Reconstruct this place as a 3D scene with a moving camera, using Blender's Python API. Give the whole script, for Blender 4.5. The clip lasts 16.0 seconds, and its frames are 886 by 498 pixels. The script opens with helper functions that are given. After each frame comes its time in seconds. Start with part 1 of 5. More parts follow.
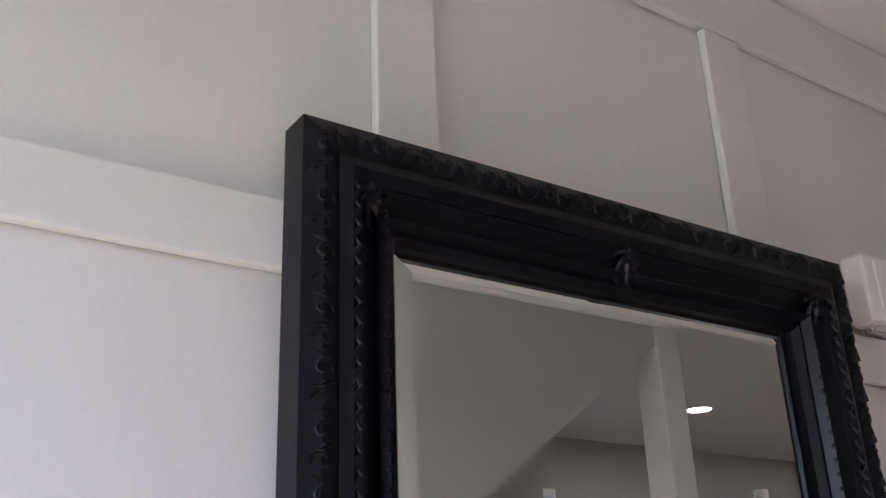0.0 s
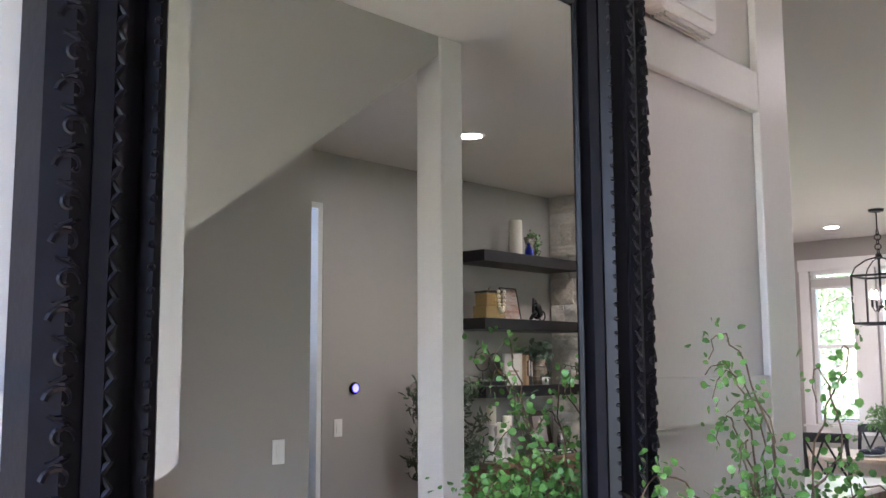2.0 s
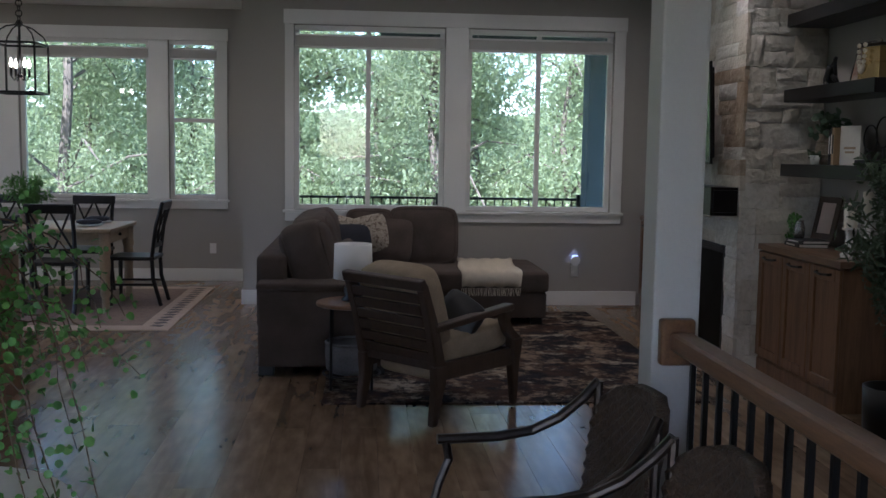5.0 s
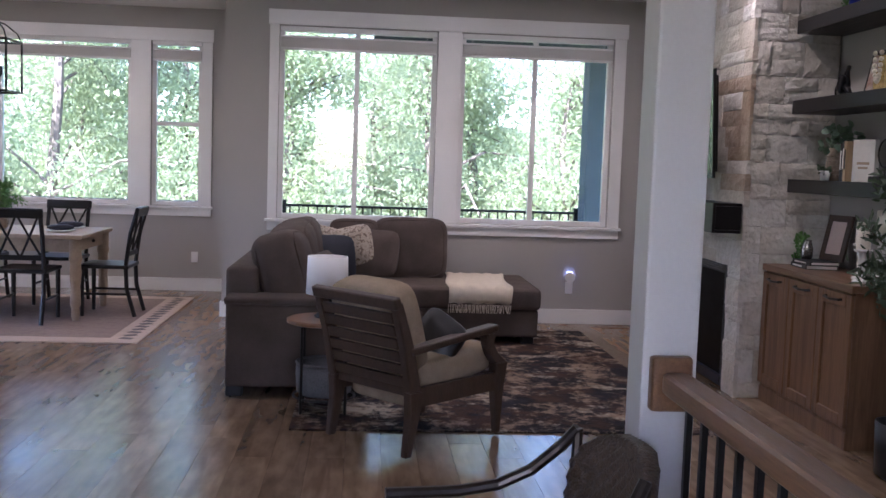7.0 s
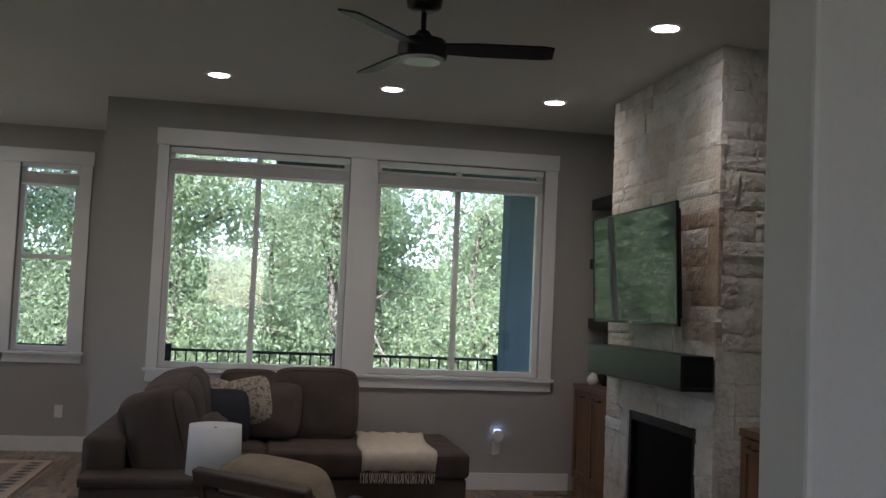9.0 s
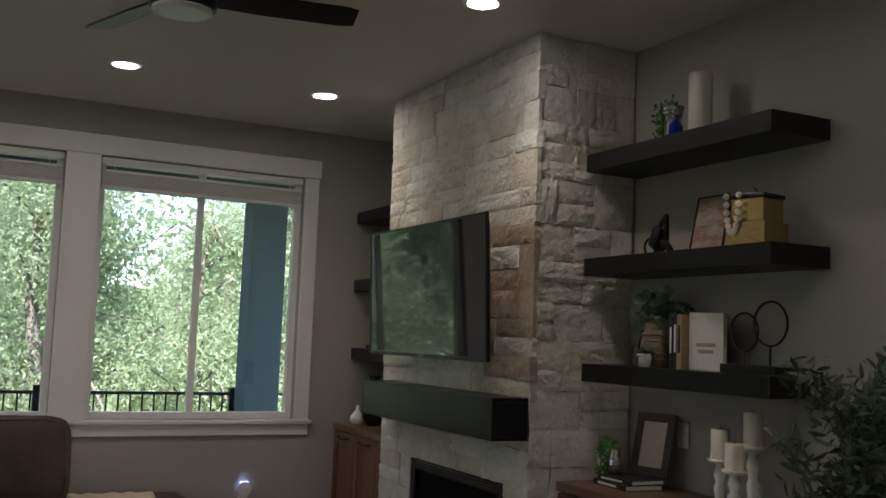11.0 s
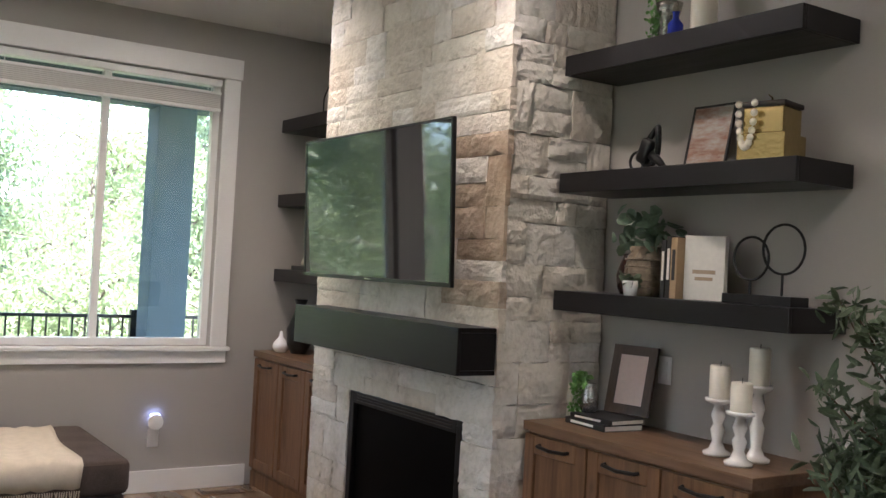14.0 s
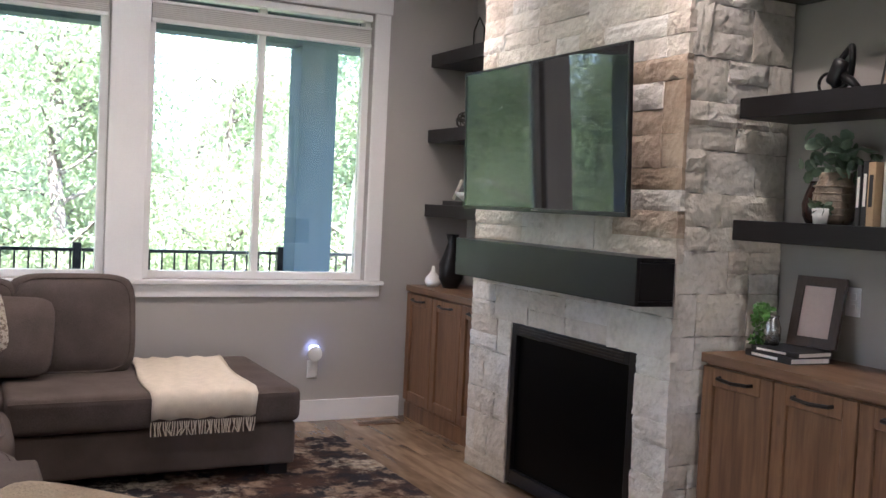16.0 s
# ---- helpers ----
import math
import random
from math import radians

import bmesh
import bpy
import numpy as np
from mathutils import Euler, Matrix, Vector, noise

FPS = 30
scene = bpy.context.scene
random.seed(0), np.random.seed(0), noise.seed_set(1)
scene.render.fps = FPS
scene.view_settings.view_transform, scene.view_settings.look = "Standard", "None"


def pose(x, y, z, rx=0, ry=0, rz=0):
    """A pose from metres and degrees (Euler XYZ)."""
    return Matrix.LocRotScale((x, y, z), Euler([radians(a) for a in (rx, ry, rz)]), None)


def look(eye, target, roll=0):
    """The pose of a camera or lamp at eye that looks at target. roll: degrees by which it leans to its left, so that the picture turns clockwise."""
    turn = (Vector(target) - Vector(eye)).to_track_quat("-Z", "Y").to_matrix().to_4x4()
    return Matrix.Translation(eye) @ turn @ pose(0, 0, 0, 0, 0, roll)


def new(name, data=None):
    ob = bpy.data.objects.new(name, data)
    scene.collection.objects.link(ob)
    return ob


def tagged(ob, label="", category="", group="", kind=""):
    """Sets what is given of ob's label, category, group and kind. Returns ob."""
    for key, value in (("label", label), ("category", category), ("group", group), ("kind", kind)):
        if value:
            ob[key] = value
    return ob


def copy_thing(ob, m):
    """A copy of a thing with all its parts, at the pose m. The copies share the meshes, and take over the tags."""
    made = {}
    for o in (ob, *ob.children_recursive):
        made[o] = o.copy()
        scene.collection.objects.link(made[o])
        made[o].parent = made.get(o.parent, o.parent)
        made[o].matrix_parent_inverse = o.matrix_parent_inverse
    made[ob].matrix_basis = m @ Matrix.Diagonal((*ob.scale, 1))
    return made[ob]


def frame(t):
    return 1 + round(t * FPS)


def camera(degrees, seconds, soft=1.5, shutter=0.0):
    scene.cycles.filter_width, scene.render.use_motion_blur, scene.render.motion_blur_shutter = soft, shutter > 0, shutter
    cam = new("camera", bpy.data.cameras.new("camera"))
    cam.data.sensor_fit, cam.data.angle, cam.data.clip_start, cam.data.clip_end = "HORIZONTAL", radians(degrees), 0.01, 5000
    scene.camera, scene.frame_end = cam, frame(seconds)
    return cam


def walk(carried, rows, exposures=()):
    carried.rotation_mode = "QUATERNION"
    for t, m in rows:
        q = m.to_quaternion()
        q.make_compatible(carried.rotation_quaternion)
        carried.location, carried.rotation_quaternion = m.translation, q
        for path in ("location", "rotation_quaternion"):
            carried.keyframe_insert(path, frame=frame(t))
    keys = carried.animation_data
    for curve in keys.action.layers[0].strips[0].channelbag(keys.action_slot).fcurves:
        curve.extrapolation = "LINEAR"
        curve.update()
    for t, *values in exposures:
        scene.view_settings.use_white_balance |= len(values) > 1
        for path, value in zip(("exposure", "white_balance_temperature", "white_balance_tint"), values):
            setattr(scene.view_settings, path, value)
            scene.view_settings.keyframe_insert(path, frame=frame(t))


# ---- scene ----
cam = camera(48.7, 16.0)

PATH = [
    (0, (-3.204, -9.744, 1.723), (-4.717, -8.682, 2.484), -2.3),
    (0.7, (-3.259, -9.714, 1.678), (-4.803, -8.552, 2.192), -1.9),
    (1, (-3.268, -9.711, 1.657), (-4.8, -8.494, 2.068), -1.4),
    (1.5, (-3.284, -9.697, 1.624), (-4.765, -8.384, 1.912), -0.8),
    (2, (-3.307, -9.681, 1.594), (-4.631, -8.202, 1.835), -0.3),
    (2.5, (-3.326, -9.663, 1.584), (-4.45, -8.028, 1.831), 0.0),
    (3, (-3.325, -9.652, 1.561), (-4.162, -7.849, 1.785), 0.1),
    (3.5, (-3.316, -9.619, 1.554), (-3.763, -7.68, 1.754), -0.5),
    (4, (-3.308, -9.605, 1.545), (-3.42, -7.614, 1.699), -0.3),
    (4.5, (-3.233, -9.591, 1.51), (-3.153, -7.592, 1.5), 0.2),
    (5, (-3.21, -9.554, 1.497), (-3.045, -7.57, 1.301), 0.9),
    (7.5, (-3.045, -8.938, 1.479), (-2.874, -6.951, 1.327), 2.3),
    (8, (-3.112, -8.676, 1.495), (-2.885, -6.689, 1.471), 2.1),
    (8.2, (-3.106, -8.546, 1.497), (-2.86, -6.561, 1.508), 2.1),
    (10.3, (-3.079, -7.237, 1.541), (-2.431, -5.356, 1.746), 1.9),
    (10.5, (-3.065, -7.127, 1.558), (-2.364, -5.263, 1.749), 1.7),
    (11, (-3.075, -6.862, 1.548), (-2.174, -5.085, 1.731), 2.2),
    (11.5, (-3.09, -6.66, 1.574), (-2.018, -4.982, 1.764), 2.0),
    (12, (-3.117, -6.537, 1.59), (-2.099, -4.868, 2.012), 2.5),
    (12.5, (-3.061, -6.435, 1.601), (-2.013, -4.806, 2.098), 2.3),
    (13, (-3.031, -6.342, 1.583), (-2.043, -4.65, 1.981), 3.0),
    (13.5, (-3.028, -6.277, 1.558), (-1.965, -4.595, 1.76), 3.0),
    (14, (-3.053, -6.214, 1.53), (-1.954, -4.544, 1.567), 3.1),
    (14.5, (-3.112, -6.16, 1.496), (-2.012, -4.492, 1.411), 3.4),
    (15, (-3.166, -6.112, 1.478), (-2.077, -4.442, 1.325), 3.2),
    (15.5, (-3.212, -6.073, 1.469), (-2.2, -4.357, 1.296), 3.0),
    (16, (-3.253, -6.059, 1.468), (-2.349, -4.278, 1.375), 2.7),
]
EXPOSURE = [(0, 3.65, 5500, 32), (1.5, 4.0, 5500, 28), (2.5, 4.3, 5600, 25), (3.0, 4.2, 5650, 23), (3.6, 3.75, 5600, 21), (4.3, 2.5, 5300, 16), (5.2, 2.1, 5250, 18),
            (7.3, 3.3, 5350, 31), (8.2, 2.65, 5450, 24), (10.3, 2.0, 5700, 14), (11.0, 2.25, 5850, 14), (12.0, 3.7, 6000, 16), (12.5, 3.95, 6000, 16), (13.0, 3.9, 6000, 16), (14.0, 3.75, 5800, 19), (16.0, 3.9, 5550, 23)]
walk(cam, [(t, look(eye, target, roll)) for t, eye, target, roll in PATH], EXPOSURE)

# ---- world and light ----
world = bpy.data.worlds.new("sky")
scene.world = world
world.use_nodes = True
wn = world.node_tree
sky = wn.nodes.new("ShaderNodeTexSky")
sky.sky_type, sky.sun_disc = "NISHITA", False
sky.sun_elevation, sky.sun_rotation = radians(45), radians(200)
wn.links.new(sky.outputs[0], wn.nodes["Background"].inputs[0])
wn.nodes["Background"].inputs[1].default_value = 0.15
sun = new("sun", bpy.data.lights.new("sun", "SUN"))
sun.data.energy, sun.data.angle, sun.data.color = 5.0, radians(0.5), (1, 0.95, 0.87)
sun.matrix_world = look((0, 0, 0), (0.28, 0.75, -0.80))


# ---- materials ----
def mat(name, color, rough=0.5, metal=0.0, vary=0.12, scale=6.0, bump=0.05, fine=60.0, stretch=(1, 1, 1), spec=0.5, rand=0.0, dist=0.01):
    m = bpy.data.materials.new(name)
    m.use_nodes = True
    n, l = m.node_tree.nodes, m.node_tree.links
    b = n["Principled BSDF"]
    tc = n.new("ShaderNodeTexCoord")
    mp = n.new("ShaderNodeMapping")
    mp.inputs["Scale"].default_value = stretch
    l.new(tc.outputs["Object"], mp.inputs[0])
    big, small = n.new("ShaderNodeTexNoise"), n.new("ShaderNodeTexNoise")
    big.inputs["Scale"].default_value, small.inputs["Scale"].default_value = scale, fine
    big.inputs["Detail"].default_value, small.inputs["Detail"].default_value = 4, 3
    for t in (big, small):
        l.new(mp.outputs[0], t.inputs["Vector"])
    add = n.new("ShaderNodeMath")
    add.operation = "ADD"
    l.new(big.outputs[0], add.inputs[0]), l.new(small.outputs[0], add.inputs[1])
    val = add
    if rand:
        oi = n.new("ShaderNodeObjectInfo")
        ml = n.new("ShaderNodeMath")
        ml.operation = "MULTIPLY_ADD"
        ml.inputs[1].default_value = rand
        l.new(oi.outputs["Random"], ml.inputs[0]), l.new(add.outputs[0], ml.inputs[2])
        val = ml
    ramp = n.new("ShaderNodeMapRange")
    ramp.inputs["From Min"].default_value, ramp.inputs["From Max"].default_value = 0.65, 1.35 + rand
    ramp.inputs["To Min"].default_value, ramp.inputs["To Max"].default_value = 1 - vary, 1 + vary
    l.new(val.outputs[0], ramp.inputs[0])
    mul = n.new("ShaderNodeVectorMath")
    mul.operation = "SCALE"
    mul.inputs[0].default_value = color
    l.new(ramp.outputs[0], mul.inputs["Scale"])
    l.new(mul.outputs[0], b.inputs["Base Color"])
    rr = n.new("ShaderNodeMapRange")
    rr.inputs["To Min"].default_value, rr.inputs["To Max"].default_value = max(rough - 0.08, 0.02), min(rough + 0.08, 1)
    l.new(big.outputs[0], rr.inputs[0]), l.new(rr.outputs[0], b.inputs["Roughness"])
    b.inputs["Metallic"].default_value, b.inputs["Specular IOR Level"].default_value = metal, spec
    if bump:
        bp = n.new("ShaderNodeBump")
        bp.inputs["Strength"].default_value, bp.inputs["Distance"].default_value = bump, dist
        l.new(add.outputs[0], bp.inputs["Height"]), l.new(bp.outputs[0], b.inputs["Normal"])
    return m


def two_tone(name, a, b2, scale, rough=0.9, lo=0.45, hi=0.58, fine=40.0, bump=0.3, stretch=(1, 1, 1)):
    m = mat(name, a, rough, vary=0.2, scale=scale, fine=fine, bump=bump, stretch=stretch)
    n, l = m.node_tree.nodes, m.node_tree.links
    t = n.new("ShaderNodeTexNoise")
    t.inputs["Scale"].default_value, t.inputs["Detail"].default_value, t.inputs["Roughness"].default_value = scale, 8, 0.72
    l.new(n["Mapping"].outputs[0], t.inputs["Vector"])
    r = n.new("ShaderNodeMapRange")
    r.inputs["From Min"].default_value, r.inputs["From Max"].default_value = lo, hi
    mix = n.new("ShaderNodeMix")
    mix.data_type = "RGBA"
    l.new(t.outputs[0], r.inputs[0]), l.new(r.outputs[0], mix.inputs["Factor"])
    l.new(n["Principled BSDF"].inputs["Base Color"].links[0].from_socket, mix.inputs["A"])
    mix.inputs["B"].default_value = (*b2, 1)
    l.new(mix.outputs["Result"], n["Principled BSDF"].inputs["Base Color"])
    return m


def glow(name, color, power):
    m = bpy.data.materials.new(name)
    m.use_nodes = True
    b = m.node_tree.nodes["Principled BSDF"]
    b.inputs["Base Color"].default_value = (*color, 1)
    b.inputs["Emission Color"].default_value, b.inputs["Emission Strength"].default_value = (*color, 1), power
    return m


def glass(name, tint=(1, 1, 1)):
    m = bpy.data.materials.new(name)
    m.use_nodes = True
    n, l = m.node_tree.nodes, m.node_tree.links
    tr, gl, mx, fr = n.new("ShaderNodeBsdfTransparent"), n.new("ShaderNodeBsdfGlossy"), n.new("ShaderNodeMixShader"), n.new("ShaderNodeFresnel")
    tr.inputs[0].default_value = (*tint, 1)
    gl.inputs["Roughness"].default_value = 0.01
    l.new(fr.outputs[0], mx.inputs[0]), l.new(tr.outputs[0], mx.inputs[1]), l.new(gl.outputs[0], mx.inputs[2])
    l.new(mx.outputs[0], n["Material Output"].inputs[0])
    return m


M_WALL = mat("greige_wall_paint", (0.40, 0.377, 0.347), 0.6, vary=0.03, scale=1.5, fine=350, bump=0.04, dist=0.002)
M_CEIL = mat("ceiling_paint", (0.74, 0.72, 0.68), 0.8, vary=0.03, scale=1.2, fine=300, bump=0.05, dist=0.002)
M_WHITE = mat("white_trim_paint", (0.80, 0.79, 0.77), 0.38, vary=0.03, scale=3, fine=120, bump=0.02, dist=0.002)
M_POST = mat("post_paint", (0.60, 0.58, 0.55), 0.45, vary=0.03, scale=2, fine=120, bump=0.02, dist=0.002)
M_PANEL = mat("panelled_wall_paint", (0.72, 0.70, 0.68), 0.34, vary=0.03, scale=2, fine=90, bump=0.03, dist=0.002)
M_FLOOR = mat("oak_plank", (0.235, 0.168, 0.112), 0.22, vary=0.40, scale=1.6, fine=5, bump=0.0, stretch=(3.0, 0.9, 1), dist=0.002)
_n, _l = M_FLOOR.node_tree.nodes, M_FLOOR.node_tree.links
_oi, _of, _gr, _gm, _mx = _n.new("ShaderNodeObjectInfo"), _n.new("ShaderNodeVectorMath"), _n.new("ShaderNodeTexNoise"), _n.new("ShaderNodeMapRange"), _n.new("ShaderNodeMix")
_of.operation = "MULTIPLY_ADD"
_of.inputs[1].default_value, _of.inputs[2].default_value = (31, 57, 0), (0, 0, 0)
_ge, _ra = _n.new("ShaderNodeNewGeometry"), _n.new("ShaderNodeMath")
_l.new(_oi.outputs["Random"], _ra.inputs[0]), _l.new(_ge.outputs["Random Per Island"], _ra.inputs[1])
_l.new(_ra.outputs[0], _of.inputs[0])
_l.new(_n["Texture Coordinate"].outputs["Object"], _of.inputs[2])
_l.new(_of.outputs[0], _n["Mapping"].inputs[0])
_gs = _n.new("ShaderNodeMapping")
_gs.inputs["Scale"].default_value = (9, 0.8, 1)
_l.new(_of.outputs[0], _gs.inputs[0]), _l.new(_gs.outputs[0], _gr.inputs["Vector"])
_gr.inputs["Scale"].default_value, _gr.inputs["Detail"].default_value, _gr.inputs["Distortion"].default_value = 1.8, 2.5, 0.6
_gm.inputs["From Min"].default_value, _gm.inputs["From Max"].default_value, _gm.inputs["To Max"].default_value = 0.48, 0.76, 0.6
_l.new(_gr.outputs[0], _gm.inputs[0]), _l.new(_gm.outputs[0], _mx.inputs["Factor"])
_mx.data_type = "RGBA"
_b = _n["Principled BSDF"].inputs["Base Color"]
_l.new(_b.links[0].from_socket, _mx.inputs["A"])
_mx.inputs["B"].default_value = (0.095, 0.060, 0.036, 1)
_fr, _tn, _m2 = _n.new("ShaderNodeMath"), _n.new("ShaderNodeValToRGB"), _n.new("ShaderNodeMix")
_fr.operation = "FRACT"
_tn.color_ramp.elements[0].color, _tn.color_ramp.elements[1].color = (0.74, 0.73, 0.72, 1), (1.22, 1.20, 1.17, 1)
_m2.data_type, _m2.blend_type = "RGBA", "MULTIPLY"
_m2.inputs["Factor"].default_value = 1.0
_l.new(_ra.outputs[0], _fr.inputs[0]), _l.new(_fr.outputs[0], _tn.inputs[0])
_l.new(_mx.outputs["Result"], _m2.inputs["A"]), _l.new(_tn.outputs[0], _m2.inputs["B"]), _l.new(_m2.outputs["Result"], _b)
M_GAP = mat("floor_joint", (0.05, 0.035, 0.025), 0.8)
M_STONE = two_tone("split_limestone", (0.66, 0.635, 0.585), (0.74, 0.735, 0.72), 7, 0.9, 0.35, 0.7, 38, 0.95)
M_STONE2 = two_tone("brown_limestone", (0.40, 0.31, 0.235), (0.54, 0.47, 0.385), 8, 0.9, 0.35, 0.7, 38, 0.8)
for _m in (M_STONE, M_STONE2):
    _g = _m.node_tree.nodes.new("ShaderNodeNewGeometry")
    _m.node_tree.links.new(_g.outputs["Position"], _m.node_tree.nodes["Mapping"].inputs[0])
    _m.node_tree.nodes["Bump"].inputs["Distance"].default_value = 0.010
    _n, _l = _m.node_tree.nodes, _m.node_tree.links
    _oi, _rp, _mx = _n.new("ShaderNodeObjectInfo"), _n.new("ShaderNodeValToRGB"), _n.new("ShaderNodeMix")
    _rp.color_ramp.elements[0].color, _rp.color_ramp.elements[1].color = (0.80, 0.74, 0.66, 1), (1.0, 0.99, 0.97, 1)
    _e = _rp.color_ramp.elements.new(0.45)
    _e.color = (0.94, 0.90, 0.83, 1)
    _mx.data_type, _mx.blend_type = "RGBA", "MULTIPLY"
    _mx.inputs["Factor"].default_value = 1.0
    _b = _n["Principled BSDF"].inputs["Base Color"]
    _l.new(_oi.outputs["Random"], _rp.inputs[0]), _l.new(_b.links[0].from_socket, _mx.inputs["A"]), _l.new(_rp.outputs[0], _mx.inputs["B"]), _l.new(_mx.outputs["Result"], _b)
M_MORTAR = mat("mortar", (0.40, 0.38, 0.35), 0.95, fine=90, bump=0.3)
M_BLACKWOOD = mat("black_stained_wood", (0.009, 0.008, 0.009), 0.36, vary=0.2, fine=30, bump=0.0, stretch=(8, 0.7, 8), spec=0.32)
M_CAB = two_tone("knotty_alder", (0.22, 0.118, 0.058), (0.155, 0.080, 0.040), 2.2, 0.42, 0.45, 0.62, 25, 0.05, (6, 6, 0.5))
M_TOP = two_tone("alder_worktop", (0.19, 0.112, 0.064), (0.145, 0.082, 0.046), 2.2, 0.4, 0.45, 0.62, 25, 0.05, (6, 0.5, 6))
for _m in (M_CAB, M_TOP):
    _n, _l = _m.node_tree.nodes, _m.node_tree.links
    _vo, _mp, _mr, _mx, _gr, _gm, _m2 = _n.new("ShaderNodeTexVoronoi"), _n.new("ShaderNodeMapping"), _n.new("ShaderNodeMapRange"), _n.new("ShaderNodeMix"), _n.new("ShaderNodeTexNoise"), _n.new("ShaderNodeMapRange"), _n.new("ShaderNodeMix")
    _mp.inputs["Scale"].default_value = (1, 4.6, 2.6) if _m is M_CAB else (4.6, 2.6, 1)
    _l.new(_n["Texture Coordinate"].outputs["Object"], _mp.inputs[0]), _l.new(_mp.outputs[0], _vo.inputs["Vector"])
    _vo.inputs["Scale"].default_value = 1.0
    _mr.inputs["From Min"].default_value, _mr.inputs["From Max"].default_value, _mr.inputs["To Min"].default_value, _mr.inputs["To Max"].default_value = 0.03, 0.11, 0.85, 0.0
    _l.new(_vo.outputs["Distance"], _mr.inputs[0])
    _gs = _n.new("ShaderNodeMapping")
    _gs.inputs["Scale"].default_value = (14, 14, 0.8) if _m is M_CAB else (14, 0.8, 14)
    _l.new(_n["Texture Coordinate"].outputs["Object"], _gs.inputs[0]), _l.new(_gs.outputs[0], _gr.inputs["Vector"])
    _gr.inputs["Scale"].default_value, _gr.inputs["Detail"].default_value, _gr.inputs["Distortion"].default_value = 2.0, 6, 1.2
    _gm.inputs["From Min"].default_value, _gm.inputs["From Max"].default_value, _gm.inputs["To Max"].default_value = 0.48, 0.70, 0.6
    _l.new(_gr.outputs[0], _gm.inputs[0])
    for _q in (_mx, _m2):
        _q.data_type = "RGBA"
    _b = _n["Principled BSDF"].inputs["Base Color"]
    _l.new(_b.links[0].from_socket, _m2.inputs["A"]), _l.new(_gm.outputs[0], _m2.inputs["Factor"])
    _m2.inputs["B"].default_value = (0.085, 0.044, 0.023, 1)
    _l.new(_m2.outputs["Result"], _mx.inputs["A"]), _l.new(_mr.outputs[0], _mx.inputs["Factor"])
    _mx.inputs["B"].default_value = (0.028, 0.014, 0.008, 1)
    _l.new(_mx.outputs["Result"], _b)
M_BLACK = mat("black_metal", (0.012, 0.012, 0.013), 0.35, 0.3, vary=0.2, bump=0.02)
M_BRONZE = mat("bronze_metal", (0.06, 0.05, 0.045), 0.35, 0.8, vary=0.2, bump=0.02)
M_SCREEN = mat("tv_screen", (0.003, 0.003, 0.004), 0.03, vary=0.0, bump=0.0, spec=0.6)
M_SCREEN.node_tree.links.remove(M_SCREEN.node_tree.nodes["Principled BSDF"].inputs["Roughness"].links[0])
M_SCREEN.node_tree.nodes["Principled BSDF"].inputs["Roughness"].default_value = 0.03
M_FIREGLASS = mat("firebox_glass", (0.003, 0.003, 0.003), 0.35, vary=0.1, bump=0.0, spec=0.05)
M_FRAME = mat("ornate_black_lacquer", (0.005, 0.005, 0.008), 0.36, vary=0.3, scale=30, fine=90, bump=0.1, dist=0.003, spec=0.18)
M_MIRROR = mat("mirror_silver", (0.80, 0.83, 0.80), 0.0, 1.0, vary=0.0, bump=0.0)
M_MIRROR.node_tree.links.remove(M_MIRROR.node_tree.nodes["Principled BSDF"].inputs["Roughness"].links[0])
M_MIRROR.node_tree.nodes["Principled BSDF"].inputs["Roughness"].default_value = 0.0
M_SOFA = mat("grey_brown_chenille", (0.098, 0.077, 0.066), 0.95, vary=0.34, scale=5, fine=240, bump=0.35, dist=0.003, spec=0.2)
M_CREAM = mat("cream_boucle", (0.34, 0.27, 0.19), 0.95, vary=0.2, scale=12, fine=160, bump=0.8, dist=0.006, spec=0.2)
M_THROW = mat("cream_throw", (0.68, 0.60, 0.48), 0.95, vary=0.1, scale=20, fine=220, bump=0.5, dist=0.003, spec=0.2)
M_NAVY = mat("dark_velvet", (0.012, 0.015, 0.028), 0.7, vary=0.3, fine=120, bump=0.2)
M_BLACKLEATHER = mat("black_leather", (0.008, 0.008, 0.009), 0.42, vary=0.2, fine=140, bump=0.1)
M_CHAIRWOOD = mat("weathered_brown_wood", (0.06, 0.038, 0.026), 0.5, vary=0.3, fine=28, bump=0.1, stretch=(6, 6, 1))
M_RAILWOOD = mat("oak_handrail", (0.19, 0.098, 0.048), 0.38, vary=0.25, fine=28, bump=0.06, stretch=(8, 0.7, 8))
M_TABLE = mat("distressed_pale_wood", (0.40, 0.31, 0.215), 0.5, vary=0.15, scale=10, fine=60, bump=0.1)
M_RUG = mat("distressed_rug", (0.020, 0.019, 0.023), 0.95, vary=0.35, scale=6, fine=160, bump=0.5, spec=0.08)
_n, _l = M_RUG.node_tree.nodes, M_RUG.node_tree.links
_acc = _n["Principled BSDF"].inputs["Base Color"].links[0].from_socket
